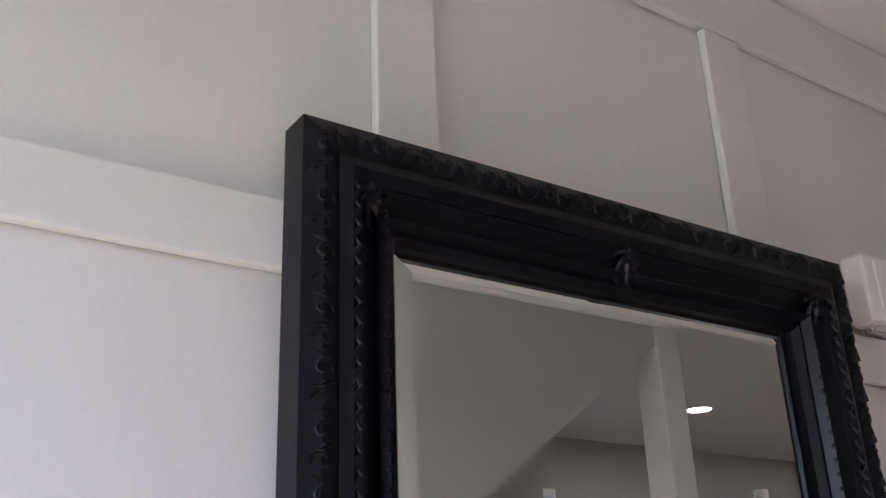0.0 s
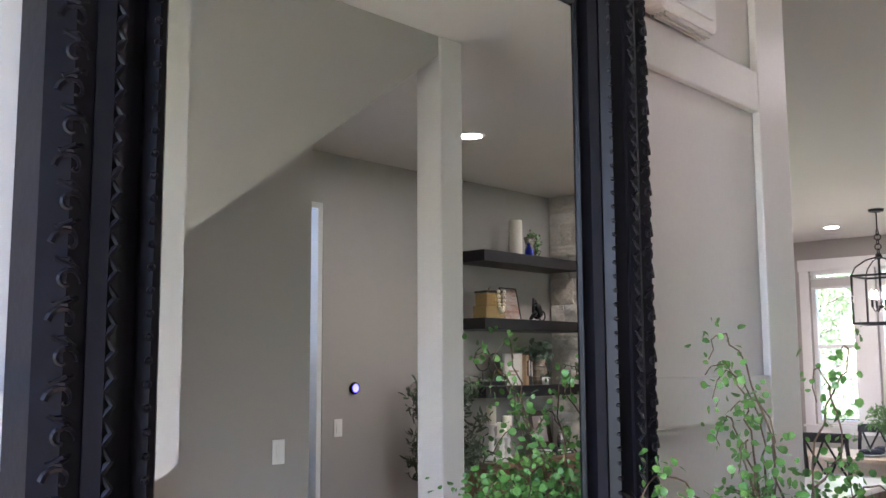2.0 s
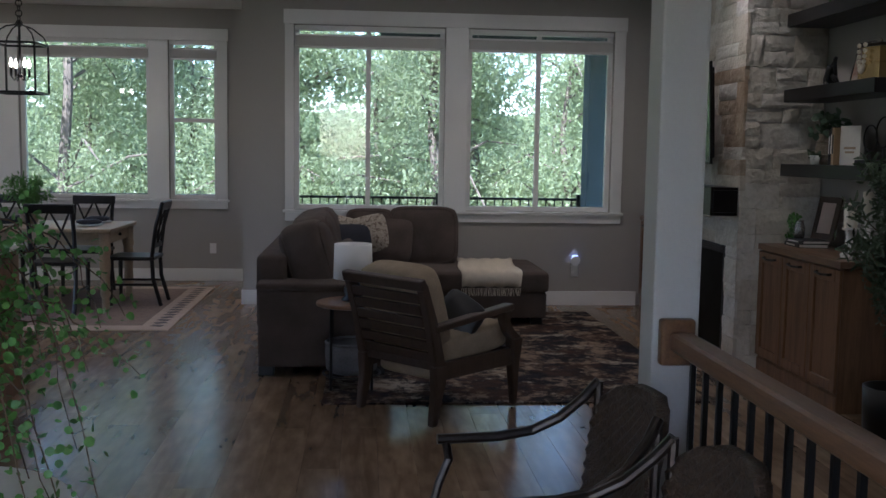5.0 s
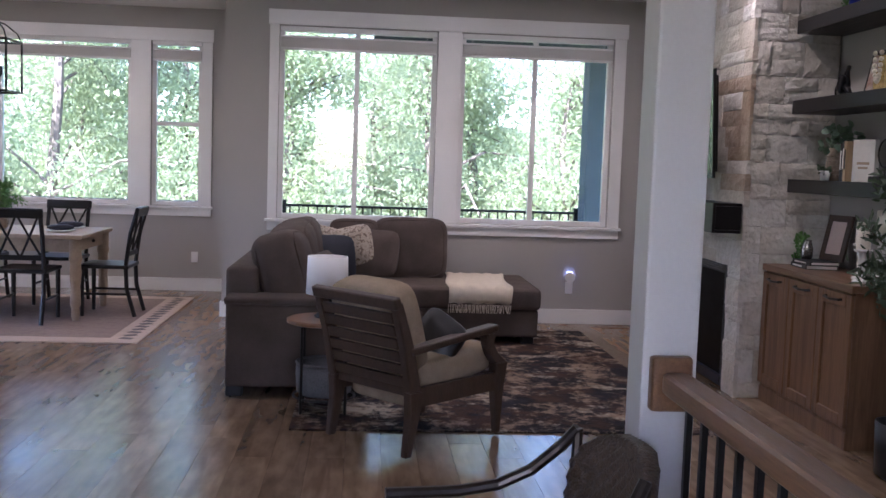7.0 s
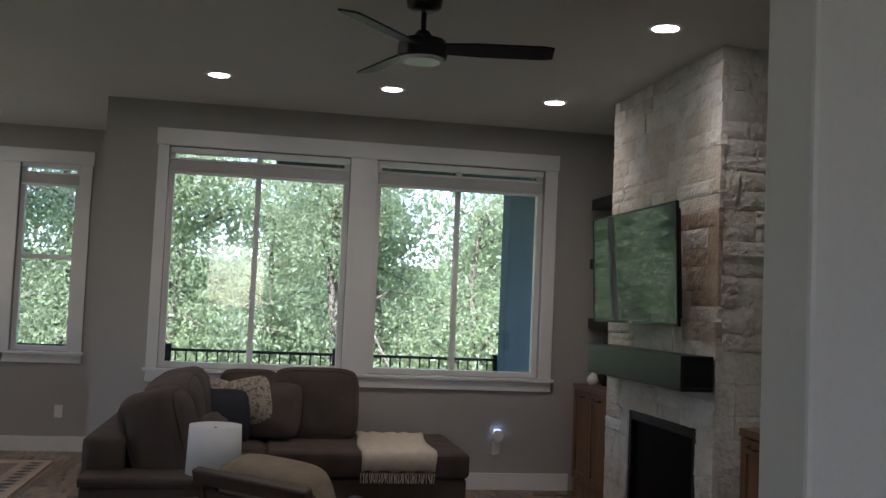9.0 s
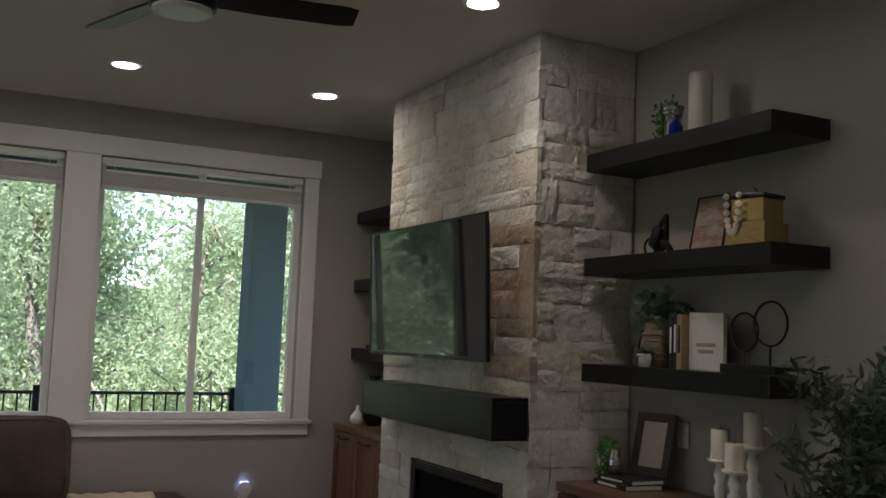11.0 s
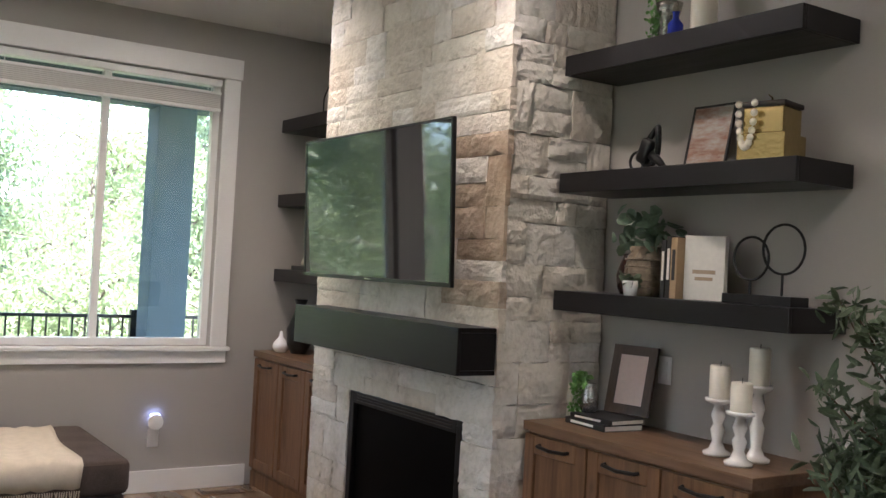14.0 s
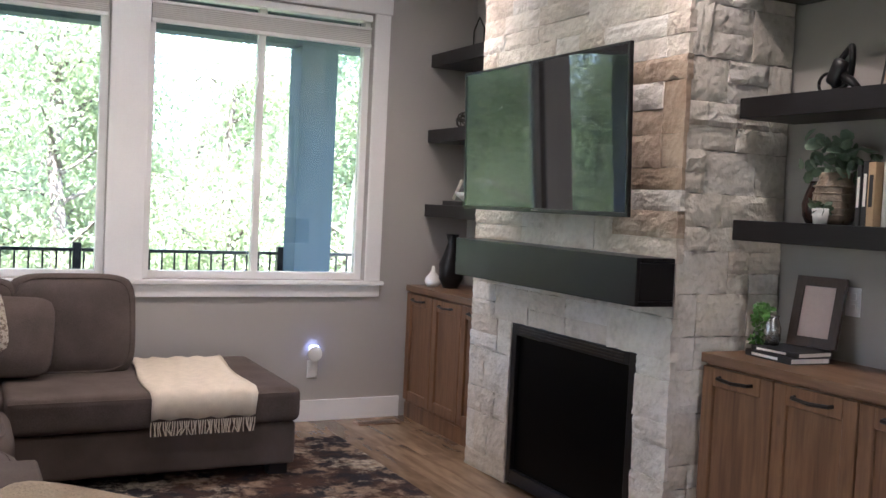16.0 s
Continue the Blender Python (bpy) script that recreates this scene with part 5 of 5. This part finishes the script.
for x, y, h, ch2 in ((-0.24, -3.81, 0.205, 0.12), (-0.32, -3.975, 0.185, 0.10), (-0.20, -3.95, 0.27, 0.13)):
    cd = item("candle_holder", "white turned wooden pillar candle holder", "candle holder", (x, y, z), 0, "candle holders")
    part("stand", lathe([(0.048, 0), (0.05, 0.012), (0.03, 0.022), (0.018, 0.05), (0.026, h * 0.45), (0.016, h * 0.55), (0.026, h * 0.7), (0.016, h * 0.88), (0.048, h - 0.012), (0.05, h)], 24), M_WHITEGLAZE, cd, "", True)
    cc = item("pillar_candle", "ivory pillar candle on white holder", "candle", (x, y, z + h), 0, "pillar candles")
    part("wax", lathe([(0.036, 0), (0.037, 0.004), (0.037, ch2 - 0.005), (0.033, ch2), (0.01, ch2 - 0.004)], 24), M_WAX, cc, "", True)
    part("wick", tube([(0, 0, ch2 - 0.006), (0.002, 0, ch2 + 0.014)], 0.0014, 5), M_BOOKB, cc)
# alcove by the window
v = item("bottle_vase", "tall black bottle vase on cabinet", "vase", (-0.24, -0.26, z))
part("body", lathe([(0.05, 0), (0.08, 0.06), (0.085, 0.16), (0.05, 0.25), (0.03, 0.31), (0.045, 0.36), (0.035, 0.36)], 24), M_BLACK, v, "", True)
v = item("bud_vase", "small white teardrop vase on cabinet", "vase", (-0.33, -0.17, z))
part("body", lathe([(0.035, 0), (0.055, 0.03), (0.05, 0.06), (0.016, 0.10), (0.008, 0.14)], 24), M_WHITEGLAZE, v, "", True)
bk = item("book", "dark book lying on shelf", "book", (-0.20, -0.34, 1.457))
part("cover", box(-0.10, 0.10, -0.14, 0.14, 0.0, 0.03, 0.003), M_BOOKB, bk)
bw = item("bowl", "white ceramic bowl on book", "bowl", (-0.20, -0.37, 1.487))
part("body", lathe([(0.03, 0), (0.07, 0.03), (0.085, 0.06), (0.08, 0.06), (0.06, 0.03)], 24), M_WHITEGLAZE, bw, "", True)
bd = item("bead_garland", "cream wooden bead string draped in bowl", "garland", (-0.20, -0.28, 1.487))
for i in range(9):
    part("bead", lathe([(0.002, -0.0125), (0.009, -0.008), (0.0125, 0), (0.009, 0.008), (0.002, 0.0125)], 10, (-0.03, 0.05 - 0.012 * i, 0.02 + 0.014 * i)), M_WAX, bd, "", True)
kb = item("orb", "dark woven metal orb on shelf", "ornament", (-0.20, -0.27, 1.963))
for i in range(6):
    o = part("hoop", ring((0, 0, 0), 0.055, 0.005, "x", 24), M_BRONZE, kb)
    o.matrix_local = pose(0, 0, 0.06, 0, 40 * (i % 3), i * 31)
hs = item("wire_ornament", "black wire house ornament on shelf", "ornament", (-0.18, -0.38, 2.472))
part("outline", tube([(0, -0.07, 0.006), (0, -0.07, 0.14), (0, 0, 0.22), (0, 0.07, 0.14), (0, 0.07, 0.006), (0, -0.07, 0.006)], 0.005, 6), M_BLACK, hs)

# ---- outlets, night light, thermostat, vent ----
def plate(label, cat, m, slots=True):
    o = thing("wall_outlet" if cat == "outlet" else "light_switch", label, cat, m)
    part("cover", box(-0.036, 0.036, -0.006, 0.0, -0.058, 0.058, 0.003), M_PLASTIC, o)
    if slots:
        for zz in (-0.022, 0.022):
            part("socket", box(-0.016, 0.016, -0.008, -0.006, zz - 0.014, zz + 0.014, 0.003), M_PLASTIC, o)
    else:
        part("rocker", box(-0.017, 0.017, -0.010, -0.006, -0.033, 0.033, 0.002), M_PLASTIC, o)


plate("white outlet on greige dining wall", "outlet", pose(-4.90, 1.719, 0.372))
plate("white outlet under living room window", "outlet", pose(-1.10, -0.001, 0.345))
plate("white outlet above wooden cabinet", "outlet", pose(-0.001, -3.315, 1.15, 0, 0, -90))
plate("white rocker switch under the stairs", "switch", pose(-1.201, -6.72, 1.20, 0, 0, -90), False)
plate("white rocker switch near thermostat", "switch", pose(-0.001, -5.30, 1.20, 0, 0, -90), False)
nl = thing("night_light", "round plug-in night light glowing blue", "night light", pose(-1.10, -0.009, 0.43))
part("body", box(-0.02, 0.02, -0.03, 0.0, -0.03, 0.03, 0.006), M_PLASTIC, nl)
part("dial", lathe([(0.048, 0), (0.05, 0.006), (0.046, 0.02), (0.02, 0.024)], 28), M_PLASTIC, nl).matrix_local = pose(0, -0.03, 0.02, 90, 0, 0)
part("glow_ring", box(-0.03, 0.03, -0.028, -0.004, 0.052, 0.072, 0.008), M_NIGHT, nl, "blue glowing lens")
th = thing("thermostat", "round wall thermostat with blue lit dial", "thermostat", pose(-0.001, -5.16, 1.46, 0, -90, 0))
part("body", lathe([(0.04, 0), (0.042, 0.012), (0.036, 0.022)], 28), M_BLACK, th)
part("dial", lathe([(0.028, 0.0222), (0.028, 0.0235)], 28), glow("thermostat_dial", (0.12, 0.1, 0.9), 0.5), th, "blue lit dial")
vt = thing("floor_vent", "dark metal floor register beside cabinet", "vent", pose(-0.69, -0.17, 0.0))
part("frame", box(-0.15, 0.15, -0.055, 0.055, 0.0, 0.005, 0.002), M_RAILWOOD, vt)
for i in range(11):
    part("slat", box(-0.125 + i * 0.023, -0.115 + i * 0.023, -0.04, 0.04, 0.005, 0.007), M_BLACK, vt)

# ---- olive tree ----
ol = item("olive_tree", "potted faux olive tree with narrow leaves", "plant", (-0.36, -4.60, 0))
part("pot", lathe([(0.11, 0), (0.14, 0.02), (0.15, 0.28), (0.135, 0.28), (0.125, 0.24)], 28), M_BLACK, ol, "", True)
part("soil", lathe([(0.124, 0.22), (0.124, 0.235)], 24), M_TWIG, ol)
rng = np.random.default_rng(17)
bm = bmesh.new()
add_tube(bm, [(0, 0, 0.22), (0.02, 0.01, 0.5), (-0.01, 0.02, 0.85), (0, 0, 1.25)], 0.016, 8, 0.010)
cs = []
for i in range(52):
    a, h = rng.uniform(0, 6.28), rng.uniform(0.55, 1.28)
    ln = rng.uniform(0.18, 0.36)
    tip = Vector((math.cos(a) * ln * 0.8, math.sin(a) * ln * 0.8, h + ln * rng.uniform(0.5, 1.3)))
    add_tube(bm, [(0, 0, h), tuple(Vector((0, 0, h)).lerp(tip, 0.5) + Vector((0, 0, -0.02))), tuple(tip)], 0.005, 5, 0.002)
    cs += [tuple(Vector((0, 0, h)).lerp(tip, q)) for q in (0.35, 0.5, 0.65, 0.8, 0.92, 1.0)]
cs = [(min(c[0], 0.30), c[1], c[2]) for c in cs]
part("trunk", bm, M_TWIG, ol)
leaf_part(ol, 18, cs, 0.062, 0.026, 3600, M_OLIVE, 0.26, -0.3)

# ---- pedestal with trailing ivy ----
pt = item("pedestal_table", "round whitewashed pedestal table by panelled wall", "table", (-3.91, -8.02, 0))
part("tabletop", lathe([(0.235, 0.885), (0.25, 0.895), (0.25, 0.915), (0.24, 0.925)], 40), M_WHITEGLAZE, pt)
part("column", lathe([(0.16, 0), (0.17, 0.03), (0.06, 0.08), (0.05, 0.5), (0.07, 0.80), (0.12, 0.884)], 28), M_CHAIRWOOD, pt, "", True)
iv = item("ivy_plant", "trailing green ivy with curling twigs in pot", "plant", (-3.94, -8.12, 0.925))
part("pot", lathe([(0.07, 0), (0.09, 0.02), (0.105, 0.16), (0.095, 0.16), (0.085, 0.13)], 28), M_CERAMIC, iv, "", True)
rng = np.random.default_rng(29)
bm = bmesh.new()
cs, small = [], []
for i in range(120):
    a = rng.uniform(-2.5, 2.5)
    up = i < 8
    if up:
        a = rng.uniform(-2.4, -0.7)
    r = rng.uniform(0.20, 0.46) if up else rng.uniform(0.14, 0.42)
    h = rng.uniform(0.36, 0.58) if up else rng.uniform(0.12, 0.38)
    fall = rng.uniform(0.25, 0.80) * (0.5 + 0.5 * math.cos(a - 0.7)) if i % 3 == 0 else rng.uniform(0.0, 0.12)
    turns, ph, amp = rng.uniform(4, 9), rng.uniform(0, 6.28), rng.uniform(0.010, 0.028)
    pts, seg = [], 22
    for k in range(seg):
        q = k / (seg - 1)
        rr = r * (q ** 0.85) * (0.75 if up else 1)
        zz = 0.13 + (h * math.sin(q * 1.9) if up else h * math.sin(q * 2.5) - fall * q ** 3)
        p = Vector((math.cos(a) * rr, math.sin(a) * rr, zz))
        p += Vector((-math.sin(a), math.cos(a), 0)) * amp * math.sin(turns * q + ph) + Vector((0, 0, amp * math.cos(turns * 1.3 * q + ph))) + Vector(rng.normal(0, 0.003, 3))
        p.x = max(p.x, -0.22)
        pts.append(p)
        if q > 0.25:
            (small if up and q > 0.4 else cs).append(tuple(p))
    add_tube(bm, pts, 0.0023, 5, 0.0009)
part("twig", bm, M_TWIG, iv)
leaf_part(iv, 30, cs, 0.0135, 0.022, 7200, M_LEAF, 0.95, 0.2)
leaf_part(iv, 31, small, 0.0125, 0.014, 190, M_LEAF, 0.95, 0.2)


# ---- outdoors ----
setting("ground", box(-500, 500, -500, 900, -3.2, -3.0), M_GRASS, "green lawn falling away behind the house", "ground")
deck = thing("deck", "weathered timber deck boards behind the house", "deck")
deck["kind"] = "structure"
for i in range(19):
    part("deck_board", box(-9.0, 1.6, 1.92 + i * 0.142, 2.055 + i * 0.142, -0.16, -0.13), M_DECK, deck)
part("near_boards", box(-4.15, 1.6, 0.18, 1.9, -0.16, -0.13), M_DECK, deck)
part("joist", box(-9.0, 1.6, 1.93, 4.5, -0.4, -0.165), M_DECK, deck)
for x in (-4.0, -1.0, 1.5):
    part("deck_post", box(x - 0.1, x + 0.1, 4.2, 4.4, -3.0, -0.41), M_DECK, deck)
fence = thing("deck_railing", "black metal deck railing with slim balusters", "railing")
part("top_rail", box(-9.0, 1.6, 2.98, 3.03, 0.90, 0.93), M_BLACK, fence)
part("bottom_rail", box(-9.0, 1.6, 2.99, 3.02, -0.04, -0.015), M_BLACK, fence)
bal = None
for i in range(94):
    x = -8.9 + i * 0.112
    if bal is None:
        bal = part("baluster", box(-0.008, 0.008, 2.997, 3.013, -0.015, 0.90), M_BLACK, fence)
        me = bal.data
    else:
        bal = new("baluster", me)
        bal.parent = fence
    bal.location.x = x
for x in (-7.6, -5.7, -4.05, -2.24, -0.40, 1.4):
    part("post", box(x - 0.035, x + 0.035, 2.97, 3.04, -0.13, 0.98), M_BLACK, fence)
col = thing("porch_column", "blue-grey painted porch column carrying a beam", "column")
part("shaft", box(-0.41, -0.06, 2.55, 2.88, -0.13, 2.84, 0.006), M_TEAL, col)
part("roof", box(-4.3, 1.6, 0.17, 3.3, 3.105, 3.25), M_TEAL, col)
part("beam", box(-3.0, 1.6, 2.60, 2.83, 2.84, 3.1, 0.006), M_TEAL, col)


def tree_parts(seed, tall, wide, count):
    rng = np.random.default_rng(seed)
    bm = bmesh.new()
    pts = [(0.12 * math.sin(i * 1.3 + seed), 0.1 * math.cos(i * 1.7 + seed), tall * 0.92 * i / 8) for i in range(9)]
    add_tube(bm, pts, 0.16, 8, 0.03)
    centres = []
    for i in range(34):
        h = tall * rng.uniform(0.12, 0.95)
        a = rng.uniform(0, 6.28)
        ln = wide * (1.05 - 0.65 * h / tall) * rng.uniform(0.5, 1.1)
        p0 = Vector((0, 0, h * 0.95))
        p1 = p0 + Vector((math.cos(a) * ln * 0.55, math.sin(a) * ln * 0.55, ln * 0.30))
        p2 = p0 + Vector((math.cos(a) * ln, math.sin(a) * ln, ln * rng.uniform(-0.15, 0.45)))
        add_tube(bm, [p0, p1, p2], 0.04, 5, 0.012)
        for k in range(7):
            q = p0.lerp(p2, 0.35 + 0.7 * k / 6)
            centres.append((q.x + rng.normal(0, 0.25), q.y + rng.normal(0, 0.25), q.z + rng.normal(0, 0.3)))
    trunk = bpy.data.meshes.new("trunk")
    bm.to_mesh(trunk)
    bm.free()
    trunk.materials.append(M_BARK)
    v, f = leaves(rng, centres, 0.098, 0.27, count, 0.5, 0.6)
    return trunk, leaf_mesh("crown", v, f, M_TREE)


kinds = [tree_parts(s, t, w, c) for s, t, w, c in ((1, 8.5, 2.6, 28000), (2, 10.5, 3.0, 31000), (3, 7.0, 2.4, 25000), (5, 12.0, 3.2, 31000))]
rng = np.random.default_rng(11)
spots = [(x, y) for y, x0, dx in ((9.5, -17, 3.0), (14.0, -20, 3.3), (20.0, -24, 4.4)) for x in [x0 + dx * i for i in range(9 if y < 12 else 11)]]
for i, (x, y) in enumerate(spots):
    tr, cr = kinds[i % 4]
    m = pose(x + rng.normal(0, 0.6), y + rng.normal(0, 0.7), -3.0, 0, 0, rng.uniform(0, 360))
    t = thing("tree", "leafy green deciduous tree behind the deck", "tree", m, "trees behind the house")
    for nm, me in (("trunk", tr), ("crown", cr)):
        o = new(nm, me)
        o.parent = t
v, f = leaves(rng, [(x, 8.2 + rng.normal(0, 0.4), -2.6 + rng.uniform(0, 2.6)) for x in np.linspace(-16, 10, 160)], 0.2, 0.3, 16000, 0.6)
sh = new("shrubs", leaf_mesh("shrubs", v, f, M_TREE))
tagged(sh, "dense green shrubs at the foot of the trees", "shrub", "", "stuff")
v, f = leaves(rng, [(rng.uniform(-34, 16), rng.uniform(23.5, 28), rng.uniform(-3, 8.5)) for _ in range(2600)], 0.30, 0.45, 42000, 0.6)
wd = new("woods", leaf_mesh("woods", v, f, M_TREE))
tagged(wd, "dense green woods closing the view behind the trees", "woods", "", "stuff")
far = bmesh.new()
add_box(far, -90, 90, 55, 56, -3, 4)
setting("backdrop", far, M_TREE, "distant wooded hillside behind the trees", "backdrop")


# ---- floor planks ----
rest = bmesh.new()
plank_data = None
rng = np.random.default_rng(21)
PW, PL = 0.182, 1.52
floor_ob = bpy.data.objects["floor"]
for i in range(int(9.0 / PW)):
    x = -8.95 + i * PW
    y = -10.8 + rng.uniform(-1.4, 0)
    while y < 1.7:
        y1 = min(y + PL, 1.72)
        near = -5.1 < x < -0.45 and -7.7 < y < -0.2 and y1 - y > PL - 0.01
        if near:
            if plank_data is None:
                o = link("plank", box(0.0006, PW - 0.0006, 0.0006, PL - 0.0006, -0.012, 0.0), M_FLOOR, floor_ob)
                plank_data = o.data
            else:
                o = new("plank", plank_data)
                o.parent = floor_ob
            o.location = (x, y, 0)
        elif y1 > -10.8:
            add_box(rest, x + 0.0006, x + PW - 0.0006, max(y, -10.8) + 0.001, y1 - 0.001, -0.0115, 0.0)
        y = y1
ro = link("plank_rest", rest, M_FLOOR, floor_ob)
ro["kind"] = "stuff"


# ---- stones of the chimney breast ----
def stone_mesh(seed):
    rng2 = np.random.default_rng(seed)
    bm = bmesh.new()
    nx, ny = 7, 5
    g = [[None] * (ny + 1) for _ in range(nx + 1)]
    off = rng2.uniform(0, 50)
    for i in range(nx + 1):
        for j in range(ny + 1):
            u, w = i / nx - 0.5, j / ny - 0.5
            edge = i in (0, nx) or j in (0, ny)
            d = 0.50 + 0.10 * rng2.normal() if edge else 0.78 + 0.30 * noise.noise(Vector((u * 3.1 + off, w * 2.6, off))) + 0.3 * noise.noise(Vector((u * 8 + off, w * 8, 3)))
            g[i][j] = bm.verts.new((u + (0 if not edge else 0.008 * rng2.normal()), -d, w + (0 if not edge else 0.012 * rng2.normal())))
    for i in range(nx):
        for j in range(ny):
            bm.faces.new((g[i][j], g[i + 1][j], g[i + 1][j + 1], g[i][j + 1]))
    rim = [g[i][0] for i in range(nx + 1)] + [g[nx][j] for j in range(1, ny + 1)] + [g[i][ny] for i in range(nx - 1, -1, -1)] + [g[0][j] for j in range(ny - 1, 0, -1)]
    back = [bm.verts.new((v.co.x, 1.5, v.co.z)) for v in rim]
    for k in range(len(rim)):
        q = (k + 1) % len(rim)
        bm.faces.new((rim[q], rim[k], back[k], back[q]))
    me = bpy.data.meshes.new("stone")
    bm.to_mesh(me)
    bm.free()
    return me


stone_kinds = []
for s in range(10):
    me = stone_mesh(s)
    me.materials.append(M_STONE2 if s in (3, 7) else M_STONE)
    stone_kinds.append(me)
rng = np.random.default_rng(33)


def lay(u0, u1, z0, z1, place, brown=0.0, widths=(0.14, 0.20, 0.27, 0.34, 0.44)):
    """Uneven courses of stone on a face; place(u, z) gives the pose of a stone's middle."""
    z = z0
    while z < z1 - 0.02:
        h = min(rng.choice([0.10, 0.14, 0.18, 0.22]), z1 - z)
        if z1 - z - h < 0.06:
            h = z1 - z
        u = u0
        while u < u1 - 0.01:
            w = min(rng.choice(widths), u1 - u)
            if u1 - u - w < 0.09:
                w = u1 - u
            split = h >= 0.17 and rng.random() < 0.35
            for zz, hh in (((z, h * 0.48), (z + h * 0.48, h * 0.52)) if split else ((z, h),)):
                a, b, c, d = u, u + w, zz, zz + hh
                dark = rng.random() < (brown if b < -2.3 and 1.36 < c < 2.12 else 0.0)
                o = new("stone", stone_kinds[rng.choice([3, 7]) if dark else rng.choice([0, 1, 2, 4, 5, 6, 8, 9])])
                o.parent = fire
                o.matrix_world = place((a + b) / 2, (c + d) / 2) @ Matrix.Rotation(radians(rng.normal(0, 0.4)), 4, "Z") @ Matrix.Diagonal((b - a - 0.002, rng.uniform(0.009, 0.022), d - c - 0.002, 1))
            u += w
        z += h


def front(u, z):
    return Matrix.Translation((-0.587, u, z)) @ Matrix.Rotation(radians(-90), 4, "Z")


lay(-2.93, -2.705, 0.0, 0.862, front)
lay(-1.655, -1.215, 0.0, 0.862, front)
lay(-2.93, -1.215, 0.862, C - 0.004, front, 0.8)
lay(-0.585, -0.01, 0.0, C - 0.004, lambda u, z: Matrix.Translation((u, -2.912, z)), 0.0, (0.12, 0.17, 0.22, 0.28))
lay(-0.585, -0.01, 0.0, C - 0.004, lambda u, z: Matrix.Translation((u, -1.235, z)) @ Matrix.Rotation(radians(180), 4, "Z"))
